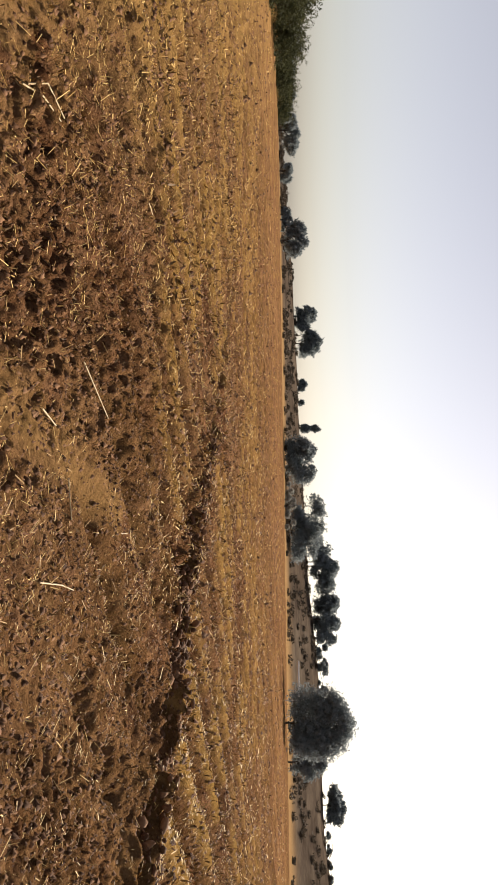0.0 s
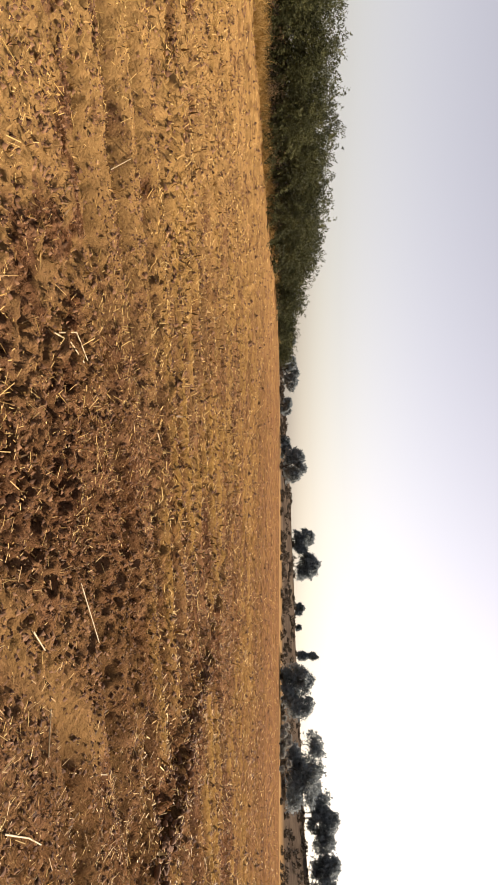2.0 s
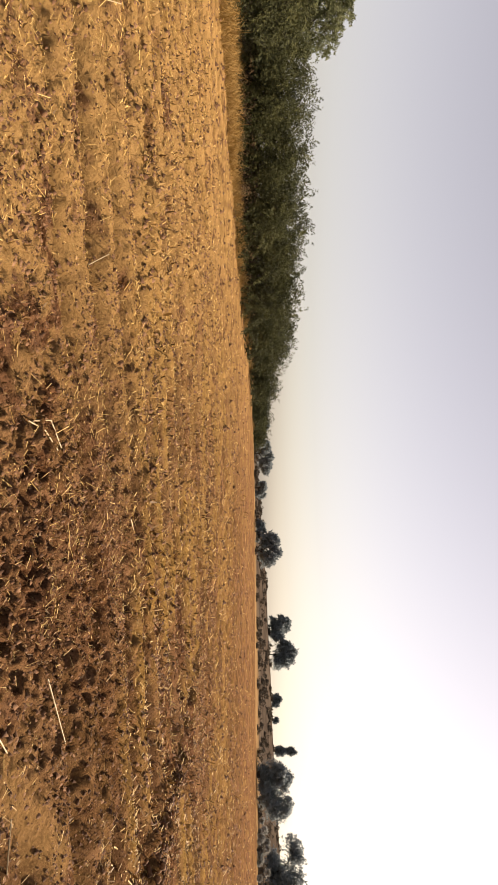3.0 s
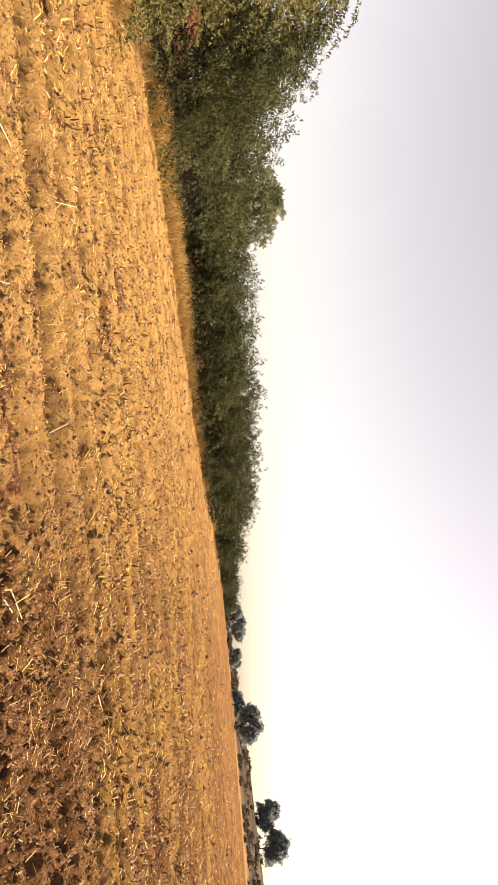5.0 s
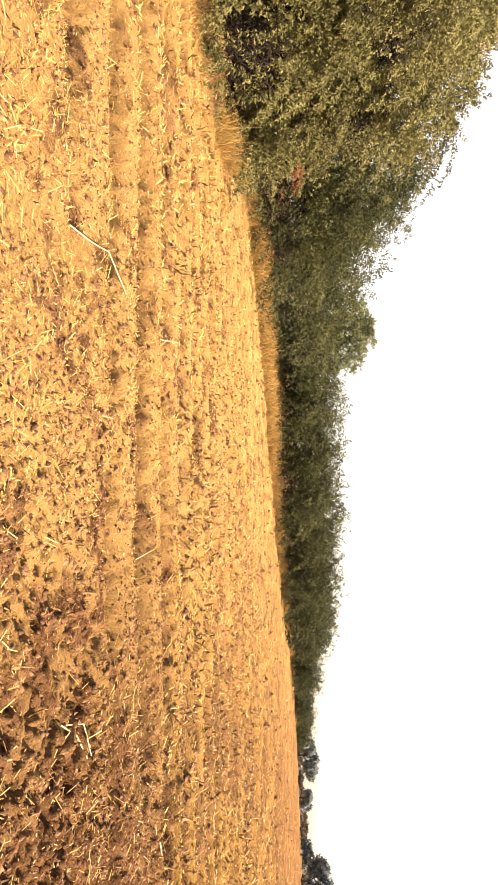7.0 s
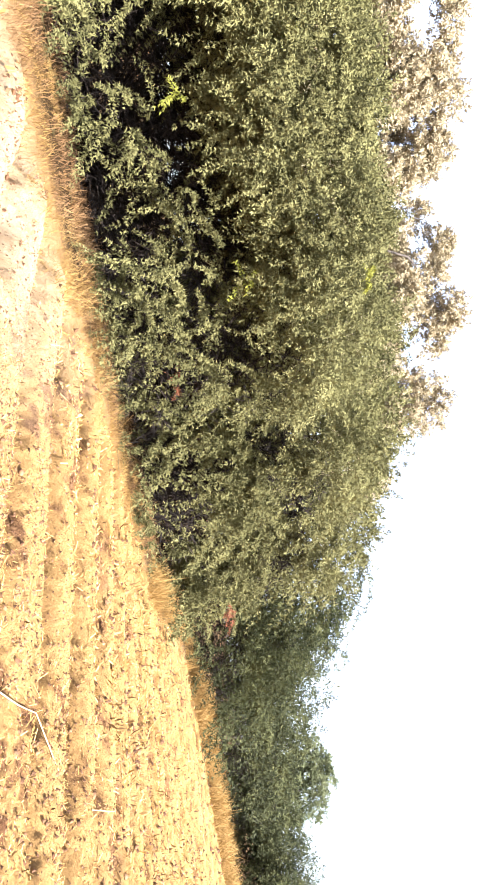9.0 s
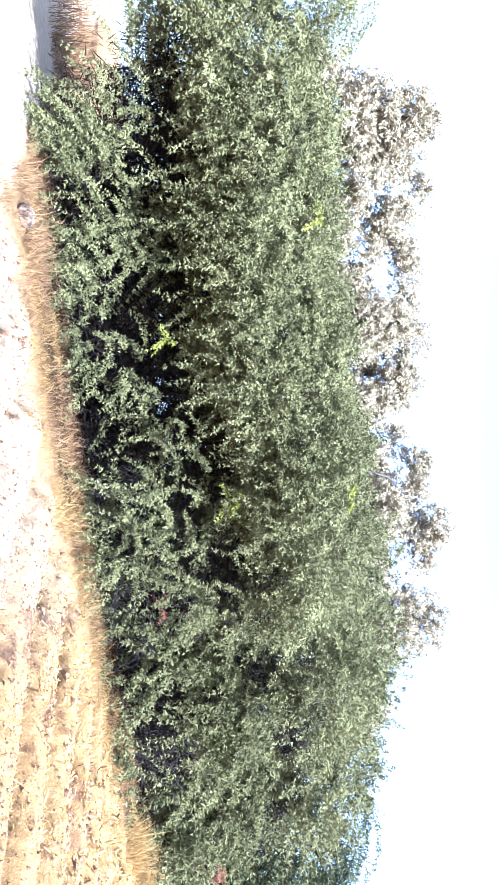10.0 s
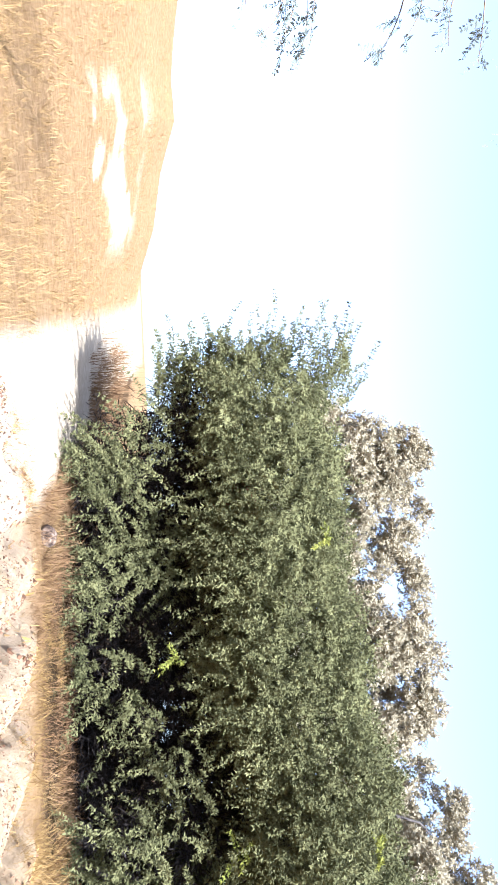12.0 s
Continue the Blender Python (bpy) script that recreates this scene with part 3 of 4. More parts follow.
def sprays(p, d, length, droop, nodes, leaf, width, per=2, spread=0.8, stem=0.0, flat=False):
    """Feathery twigs: each starts at p, runs along d, sinks by droop and carries small leaves all along."""
    n = len(p)
    s = (np.arange(nodes) + 0.6) / nodes
    run = s[None, :, None] * length[:, None, None]
    c = p[:, None] + d[:, None] * run
    c[..., 2] -= droop[:, None] * (s[None] ** 2) * length[:, None]
    t = d[:, None] * np.ones((1, nodes, 1))
    t = t.copy()
    t[..., 2] -= 2 * droop[:, None] * s[None]
    t = unit(t)
    c = np.repeat(c[:, :, None], per, 2)
    t = np.repeat(t[:, :, None], per, 2)
    shape = c.shape[:3]
    q = unit(np.cross(t, rng.normal(0, 1, (*shape, 3))))
    if flat:
        plane = np.broadcast_to(rng.normal(0, 0.5, (n, 1, 1, 3)) + np.array([0, 0, 1.0]), (*shape, 3)) + rng.normal(0, 0.3, (*shape, 3))
        q = unit(np.cross(t, plane)) * np.where(np.arange(per) % 2, 1.0, -1.0)[None, None, :, None]
    v = unit(t * (1 - spread) + q * spread + rng.normal(0, 0.18, (*shape, 3)))
    w = unit(t - v * (t * v).sum(-1, keepdims=True) + rng.normal(0, 0.22, (*shape, 3))) if flat else unit(np.cross(v, rng.normal(0, 1, (*shape, 3))))
    ln = leaf * rng.uniform(0.6, 1.25, (*shape, 1)) * (1.15 - 0.6 * s[None, :, None, None])
    wd = width * rng.uniform(0.7, 1.3, (*shape, 1))
    quad = np.stack([c, c + v * ln * 0.5 + w * wd * 0.5, c + v * ln, c + v * ln * 0.55 - w * wd * 0.5], -2)
    verts = quad.reshape(-1, 3)
    if stem:
        ts = np.linspace(0, 0.95, 4)
        m = p[:, None] + d[:, None] * (ts[None, :, None] * length[:, None, None])
        m[..., 2] -= droop[:, None] * (ts[None] ** 2) * length[:, None]
        side = unit(np.cross(d, rng.normal(0, 1, (n, 3))))[:, None] * stem * 0.5
        strips = []
        for k in range(3):
            strips.append(np.stack([m[:, k] - side[:, 0], m[:, k] + side[:, 0], m[:, k + 1] + side[:, 0] * 0.8, m[:, k + 1] - side[:, 0] * 0.8], 1))
        verts = np.concatenate([verts, np.stack(strips, 1).reshape(-1, 3)])
    return verts, np.arange(len(verts)).reshape(-1, 4)


def feathers(p, d, length, droop, nodes, per, girth, leaf, width, face=(0.0, -0.55, 0.85)):
    """Bushy twigs: small pointed leaves crowd round an axis that starts at p, runs along d and sinks by droop."""
    n = len(p)
    s = (np.arange(nodes) + rng.random((n, nodes))) / nodes
    c = p[:, None] + d[:, None] * (s * length[:, None])[..., None]
    c[..., 2] -= droop[:, None] * s ** 2 * length[:, None]
    t = d[:, None] * np.ones((1, nodes, 1))
    t[..., 2] -= 2 * droop[:, None] * s
    t = np.repeat(unit(t)[:, :, None], per, 2)
    q = unit(np.cross(t, rng.normal(0, 1, t.shape)))
    taper = (1.15 - 0.85 * s)[:, :, None, None]
    a = c[:, :, None] + q * (girth * rng.random(t.shape[:3]) ** 0.7)[..., None] * taper
    v = unit(0.7 * q + 0.5 * t + rng.normal(0, 0.45, t.shape))
    w = unit(np.cross(v, np.array(face) + rng.normal(0, 0.55, t.shape))) * (width * rng.uniform(0.35, 0.65, t.shape[:3]))[..., None]
    verts = np.stack([a - w, a + w, a + v * (leaf * rng.uniform(0.6, 1.3, t.shape[:3]))[..., None]], -2).reshape(-1, 3)
    return verts, np.arange(len(verts)).reshape(-1, 3)


def in_lobes(lobes, n, inner, low=0.0):
    """Places and outward ways on the skins of the lobes, some of them further in."""
    L = np.array(lobes)
    area = (L[:, 3] * L[:, 4] + L[:, 3] * L[:, 5] + L[:, 4] * L[:, 5])
    pick = rng.choice(len(L), n, p=area / area.sum())
    u = unit(rng.normal(0, 1, (n, 3)))
    u[:, 2] = np.where(u[:, 2] < -0.55, -u[:, 2], u[:, 2])
    f = np.where(rng.random(n) < inner, rng.uniform(0.25, 0.8, n), rng.uniform(0.72, 1.0, n))
    p = L[pick, :3] + u * L[pick, 3:] * f[:, None]
    keep = p[:, 2] > low
    return p[keep], u[keep]


def envelope(W, D, z0, z1, k, size, flat=0.8, dome=False, skirt=False):
    """Lobes that fill a rounded envelope, W wide and D deep; a dome stands on the ground with full sides."""
    out = []
    H = z1 - z0
    while len(out) < k:
        u = rng.uniform(-1, 1, 3)
        if dome:
            u[2] = rng.uniform(-1, 1)
            if abs(u[0]) ** 3 + abs(u[1]) ** 3 + max(0, u[2]) ** 3 > 1:
                continue
        elif np.sum(u * u) > 1:
            continue
        s = size * rng.uniform(0.65, 1.25)
        c = (u[0] * (W / 2 - s * 0.6), u[1] * (D / 2 - s * 0.8), z0 + H / 2 + u[2] * (H / 2 - s * flat * 0.8))
        out.append((*c, s, s, s * flat))
    out.append((rng.uniform(-0.1, 0.1) * W, 0, z1 - size * flat, size, size, size * flat))
    if skirt:  # a skirt of low twigs on the side of the field
        for u in np.linspace(-0.85, 0.85, 9):
            s = size * rng.uniform(0.45, 0.75)
            out.append((u * (W / 2 - s * 0.5), -D / 2 * rng.uniform(0.75, 1.0) * (1 - 0.4 * u * u), s * rng.uniform(0.3, 0.8), s * 1.2, s, s * 0.9))
    return out


def plant(name, label, category, az, r, lobes, mats, count, length, droop, nodes, leaf, width, per=2, inner=0.25,
          trunk=0.12, limbs=5, low=0.15, lift=0.25, group="", core=0):
    x, y = polar(az, r)
    root = new(name)
    root.location = (x, y, float(height(np.array([az * 1.0]), np.array([r * 1.0]))[0]) - 0.03)
    root.rotation_euler = (0, 0, radians(az))
    tagged(root, label, category, group)
    top = max(l[2] for l in lobes)
    fork = np.array([0.0, 0.0, min(1.2, top * 0.3)])
    part("trunk", mesh_np("trunk", *tube(bend((0, 0, -0.05), fork, 0), trunk, trunk * 0.7, 8), M_BARK, True), root)
    order = sorted(lobes, key=lambda l: -l[3])[:limbs]
    for lobe in order:
        c = np.array(lobe[:3])
        pieces = [tube(bend(fork, c, 0.12 * np.linalg.norm(c - fork)), trunk * 0.55, trunk * 0.14, 6)]
        for k in range(5):
            u = unit(rng.normal(0, 1, 3))
            pieces.append(tube(bend(c + (fork - c) * rng.uniform(0, 0.4), c + u * np.array(lobe[3:]) * 0.9, 0.05, 4), trunk * 0.16, trunk * 0.04, 4))
        part("limb", mesh_np("limb", *pile(pieces), M_BARK, True), root)
    p, u = in_lobes(lobes, count, inner, low)
    n = len(p)
    d = unit(u + rng.normal(0, 0.45, (n, 3)) + np.array([0, 0, lift]))
    ln = length * rng.uniform(0.55, 1.3, n)
    dr = droop * rng.uniform(0.3, 1.7, n)
    verts, faces = feathers(p - d * ln[:, None] * 0.45, d, ln, dr, nodes, per, length * 0.22, leaf, width)
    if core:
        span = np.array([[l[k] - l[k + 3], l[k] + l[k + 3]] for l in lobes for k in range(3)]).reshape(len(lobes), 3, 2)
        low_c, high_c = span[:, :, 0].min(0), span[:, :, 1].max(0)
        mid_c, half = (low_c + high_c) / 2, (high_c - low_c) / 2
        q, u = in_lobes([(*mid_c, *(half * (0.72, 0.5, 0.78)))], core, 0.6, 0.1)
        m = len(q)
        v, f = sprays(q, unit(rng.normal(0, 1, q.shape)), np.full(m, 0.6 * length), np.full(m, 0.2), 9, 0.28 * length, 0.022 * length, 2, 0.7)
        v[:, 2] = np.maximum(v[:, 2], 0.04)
        part("twig_tangle", mesh_np("twig_tangle", v, f, M_TANGLE), root, "inner twigs coloured near black for the shade inside")
    verts[:, 2] = np.maximum(verts[:, 2], 0.04)
    part("crown", mesh_np("crown", verts, faces, mats, False, np.repeat(rng.random(n), nodes * per * 3)), root)
    return root


def bush_face(x, h, W, D, seed):
    """How far the leafy face of a bush stands towards the field, at x across and h of its height: full above, drawn in below."""
    bulge = np.interp(h, [0.0, 0.08, 0.25, 0.45, 0.60, 0.75, 0.88, 1.0], [0.62, 0.70, 0.58, 0.62, 0.88, 1.0, 0.78, 0.25])
    side = np.sqrt(np.maximum(0.05, 1 - (np.abs(x) / (W * 0.56)) ** 4))
    return -D * 0.5 * bulge * side - 0.55 * (fbm(x + seed, h * 6 + seed, 0.9, 3) - 0.5)


def bush(name, label, az, r, W, D, H, upper, lower, back, leaf, girth, mat, group, open_part=0.5, leaf_per=(22, 4), ends=False, core=500, gap=0.50):
    """A bush with a close leafy top and single arching twigs before a dark, twiggy inside."""
    x, y = polar(az, r)
    root = new(name)
    root.location = (x, y, float(height(np.array([az * 1.0]), np.array([r * 1.0]))[0]) - 0.03)
    root.rotation_euler = (0, 0, radians(az))
    tagged(root, label, "bush", group)
    seed = az * 1.7
    for k in range(5):  # stems that fan out from the foot
        foot = np.array([rng.uniform(-0.12, 0.12) * W, rng.uniform(0, 0.2) * D, -0.05])
        tip = np.array([rng.uniform(-0.32, 0.32) * W, rng.uniform(0.05, 0.3) * D, H * rng.uniform(0.45, 0.65)])
        pieces = [tube(bend(foot, tip, 0.2, 7), 0.016 * H, 0.005 * H, 6)]
        for _ in range(7):
            u = rng.uniform(0.25, 0.8)
            start = foot + (tip - foot) * u
            pieces.append(tube(bend(start, start + np.clip(rng.normal(0, 1, 3), -1.2, 1.2) * np.array([0.14, 0.06, 0.10]) * H, 0.1, 5), 0.006 * H, 0.002 * H, 4))
        part("stem", mesh_np("stem", *pile(pieces), M_BARK, True), root)
    roof = 0.80 + 0.22 * fbm(np.linspace(-W / 2, W / 2, 64) + seed, np.full(64, seed), 1.1, 2)

    def top_at(px):
        return np.interp(px, np.linspace(-W / 2, W / 2, 64), roof) * np.sqrt(np.maximum(0.15, 1 - (np.abs(px) / (W * 0.58)) ** 5))

    def held(p):
        """The end of the hedge leans out over the track: nothing grows below the slant."""
        return p[:, 2] > -1.5 * (p[:, 0] + 0.10 * W) if ends else np.ones(len(p), bool)

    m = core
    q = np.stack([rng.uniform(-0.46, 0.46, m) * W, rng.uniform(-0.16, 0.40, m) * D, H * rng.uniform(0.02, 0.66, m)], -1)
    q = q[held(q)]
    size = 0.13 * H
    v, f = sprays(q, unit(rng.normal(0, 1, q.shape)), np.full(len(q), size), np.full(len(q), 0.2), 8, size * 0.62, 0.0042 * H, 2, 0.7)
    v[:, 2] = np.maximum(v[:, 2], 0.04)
    part("twig_tangle", mesh_np("twig_tangle", v, f, M_TANGLE), root, "inner twigs coloured near black for the shade inside")
    n = upper
    px, h = rng.uniform(-0.5, 0.5, n) * W, 1 - (1 - open_part) * rng.random(n) ** 0.9
    # bunches stand out from the face, with shaded hollows between them
    bunch = fbm(px * 0.9 + seed, h * 5 + 3, 0.75, 2)
    p = np.stack([px, bush_face(px, h, W, D, seed) + rng.random(n) ** 2 * 0.22 * D - 0.9 * (bunch - 0.5), h * H * top_at(px)], -1)
    keep = (bunch + 0.3 * (rng.random(n) - 0.5) + 0.5 * smooth(0.7, 0.9, h) > 0.42) & held(p)
    p, h = p[keep], h[keep]
    n = len(p)
    d = unit(np.stack([rng.normal(0, 0.55, n), -0.75 - 0.4 * rng.random(n) + 1.1 * smooth(0.85, 1.0, h), 0.15 + 1.2 * smooth(0.7, 1.0, h) + rng.normal(0, 0.25, n)], -1))
    ln, dr = girth * rng.uniform(4.5, 9.5, n), 0.25 + 0.5 * rng.random(n)
    v, f = feathers(p, d, ln, dr, *leaf_per, girth, leaf, leaf * 0.55)
    v[:, 2] = np.maximum(v[:, 2], 0.04)
    leaves = [(v, f, np.repeat(rng.random(len(p)), leaf_per[0] * leaf_per[1] * 3))]
    # single arching twigs in bunches before the dark inside
    n = lower
    px, h = rng.uniform(-0.5, 0.5, n) * W, open_part * 1.15 * rng.random(n) ** 0.9
    bunch = fbm(px * 0.7 + seed + 9, h * 5.0, 0.8, 2)
    p = np.stack([px, bush_face(px, h, W, D, seed) - 0.25 + 0.10 * D * rng.random(n) - 0.8 * (bunch - 0.5), np.maximum(0.25, h * H)], -1)
    hollow = 0.05 * np.exp(-((h - 0.24) / 0.22) ** 2)
    keep = (bunch + 0.12 * (rng.random(n) - 0.5) - hollow > gap) & held(p)
    p = p[keep]
    n = len(p)
    d = unit(np.stack([rng.choice([-1.0, 1.0], n) * rng.uniform(0.0, 1.0, n), -0.45 - 0.3 * rng.random(n), rng.uniform(-0.3, 0.75, n)], -1))
    sets = [(p, d, girth * rng.uniform(5, 12, n), rng.uniform(0.3, 1.1, n))]
    if ends:  # twigs that lean out over the track
        n = 230
        h = rng.uniform(0.28, 0.98, n)
        p = np.stack([-W * (0.16 + 0.26 * np.sin(h * 2.4)) + rng.normal(0, 0.3, n), rng.uniform(-0.4, 0.35, n) * D, h * H], -1)
        d = unit(np.stack([rng.uniform(-1.1, -0.4, n), rng.normal(0, 0.3, n), rng.uniform(0.1, 0.8, n)], -1))
        sets.append((p, d, girth * rng.uniform(6, 13, n), rng.uniform(0.0, 0.35, n)))
    p, d, ln, dr = (np.concatenate(v) for v in zip(*sets))
    n = len(p)
    v, f = feathers(p, d, ln, dr, 26, 6, girth * 0.62, leaf, leaf * 0.55)
    v[:, 2] = np.maximum(v[:, 2], 0.04)
    twigs = (v, f, np.repeat(rng.random(n), 26 * 18))
    if r > 35:  # far off, the twigs are one with the crown
        leaves.append(twigs)
    else:
        part("arching_twig", mesh_np("arching_twig", twigs[0], twigs[1], mat, False, twigs[2]), root, "single feathery twigs low on the bush")
    part("crown", mesh_np("crown", *pile([(v, f) for v, f, _ in leaves]), mat, False, np.concatenate([tone for _, _, tone in leaves])), root)
    n = back
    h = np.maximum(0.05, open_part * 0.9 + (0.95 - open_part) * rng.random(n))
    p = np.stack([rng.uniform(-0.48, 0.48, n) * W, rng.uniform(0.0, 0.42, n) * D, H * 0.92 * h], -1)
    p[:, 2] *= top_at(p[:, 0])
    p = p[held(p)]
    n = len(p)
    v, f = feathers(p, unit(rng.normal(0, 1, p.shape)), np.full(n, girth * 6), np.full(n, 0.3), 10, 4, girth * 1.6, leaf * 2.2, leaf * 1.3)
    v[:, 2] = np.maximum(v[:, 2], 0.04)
    # halved tone: shade inside the bush is put into the leaf colour
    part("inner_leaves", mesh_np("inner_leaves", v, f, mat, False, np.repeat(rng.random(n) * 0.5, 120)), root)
    return root


def odd_sprigs(bushes, rows):
    """Yellow young sprigs and rust-brown dead twigs on the face of the bushes: bearing and height above the eye's level, in degrees."""
    for az, el, kind in (
        (116.7, 10.6, "yellow"),
        (113.5, 2.1, "yellow"),
        (99.4, 5.8, "yellow"),
        (98.2, 15.9, "yellow"),
        (121.9, 15.5, "yellow"),
        (126.4, 7.7, "dead"),
        (125.6, 9.1, "dead"),
        (91.4, -0.8, "dead"),
        (71.9, 0.7, "dead"),
        (71.2, 1.1, "dead")):
        k = min(range(len(rows)), key=lambda i: abs(rows[i][0] - az))
        root, (b_az, b_r, W, D, H) = bushes[k], rows[k]
        reach = b_r - 0.52 * D
        x, y = polar(az, reach)
        turn = Matrix.Rotation(-radians(b_az), 3, "Z")
        at = np.array(turn @ (Vector((float(x), float(y), 1.54 + reach * math.tan(radians(el)))) - root.location))
        n = 5
        p = at + rng.normal(0, 0.05, (n, 3))
        d = unit(np.stack([rng.normal(0, 0.8, n), np.full(n, -0.5), rng.normal(0.1, 0.5, n)], -1))
        yellow = kind == "yellow"
        v, f = feathers(p, d, rng.uniform(0.2, 0.4, n), rng.uniform(0.1, 0.6, n), 12, 4, 0.04 if yellow else 0.03, 0.055 if yellow else 0.075, 0.03 if yellow else 0.014)
        part("young_sprig" if yellow else "dead_twig", mesh_np("sprig", v, f, M_SPRIG if yellow else M_DEAD, False, np.repeat(rng.random(n), 144)), root,
             "bright yellow-green young sprig" if yellow else "rust-brown dead twig")


def near_bushes():
    rows = [  # az, r, wide, deep, high
        (127.6, 15.6, 5.2, 4.4, 6.4),
        (119.8, 15.0, 6.0, 4.6, 6.5),
        (110.6, 14.5, 6.0, 4.6, 6.3),
        (100.6, 13.9, 5.8, 4.4, 6.0),
        (90.4, 16.2, 6.6, 4.6, 6.6),
        (83.2, 21.2, 7.6, 5.2, 7.3),
    ]
    bushes = []
    for az, r, W, D, H in rows:
        closed = az < 95
        bushes.append(bush("thorn_bush", "dense grey-green thorn bush with arching feathery twigs", az, r, W, D, H, 1350, 700 if closed else 400, 200, 0.058 * r / 14, 0.115 * r / 14,
             M_LEAF, "thorn bushes of the hedge", 0.38 if closed else 0.54, (20, 4), az > 125, 1100, 0.50 if closed else 0.545))
    odd_sprigs(bushes, rows)


def hanging_tree():
    root = bush("thorn_tree", "spreading thorn tree with long drooping twigs at the field edge", 75.0, 31.0, 9.6, 7.0, 7.3, 900, 130, 220, 0.095, 0.22, M_HEDGE, "", 0.42, (16, 4), False, 500, 0.46)
    # long drooping twigs on the open side of the crown
    n = 260
    x = rng.uniform(0.2, 5.8, n)
    p = np.stack([x, rng.uniform(-3.0, 1.5, n), 8.4 - 0.95 * x - 2.5 * rng.random(n) ** 2], -1)
    d = unit(np.stack([np.full(n, 1.0), rng.normal(0, 0.3, n), rng.uniform(-0.4, 0.3, n)], -1))
    v, f = feathers(p, d, rng.uniform(1.3, 3.2, n), rng.uniform(0.3, 0.9, n), 28, 3, 0.08, 0.14, 0.06)
    part("drooping_twig", mesh_np("drooping_twig", v, f, M_HEDGE, False, np.repeat(rng.random(n), 28 * 3 * 3)), root, "long bare-looking drooping twigs")


def back_trees():
    rows = [(128.2, 26, 5.6, 13.0), (123.6, 27, 6.0, 13.4), (117.6, 27, 6.6, 13.1), (112.0, 26, 6.2, 12.8), (106.0, 26, 6.0, 12.4), (100.4, 28, 6.0, 13.1), (95.0, 27, 5.8, 13.2), (87.4, 30, 5.4, 13.4), (81.5, 34, 5.6, 11.2)]
    for az, r, W, H in rows:
        plant("pale_tree", "tall pale-leaved tree with clumped crown behind the hedge", "tree", az, r, envelope(W, W * 0.7, 4.6, H, 30, 0.95, 0.9), M_PALE, 2300,
              0.5, 0.25, 8, 0.13, 0.09, 3, 0.3, 0.2, 6, 0.3, 0.2, "pale trees behind the hedge", 60)


def hedge():
    rows = [  # az, r, wide, deep, high
        (67.8, 38, 9, 6, 6.3), (64.8, 41, 9, 6, 5.4), (61.5, 47, 9, 6, 5.3), (55.2, 53, 8, 6, 4.6), (51.5, 55, 8.5, 6, 5.4), (47.6, 56, 8.5, 6, 4.8),
        (43.8, 61, 8.5, 6, 5.2), (40.2, 66, 9, 6, 5.0), (37.0, 76, 9, 7, 4.6), (34.6, 89, 6.5, 6, 5.2), (31.8, 108, 8, 6, 3.6), (29.3, 129, 9, 6, 2.1), (27.4, 144, 9, 6, 1.9)]
    for az, r, W, D, H in rows:
        big = min(1.6, max(1, r / 50))
        bush("hedge_bush", "dark green thorn bush in the field hedge", az, r, W, D, H, 420, 70, 70, 0.13 * big, 0.27 * big, M_HEDGE, "bushes of the far hedge", 0.55, (11, 4), False, 260, 0.56)
    plant("pale_tree", "rounded pale green tree in the hedge", "tree", 58.6, 55.0, envelope(8.0, 6, 0.4, 8.4, 40, 1.25, 0.8, True, True), M_YOUNG, 2100,
          0.7, 0.3, 9, 0.17, 0.10, 3, 0.15, 0.14, 6, 0.1, 0.1, "", 200)


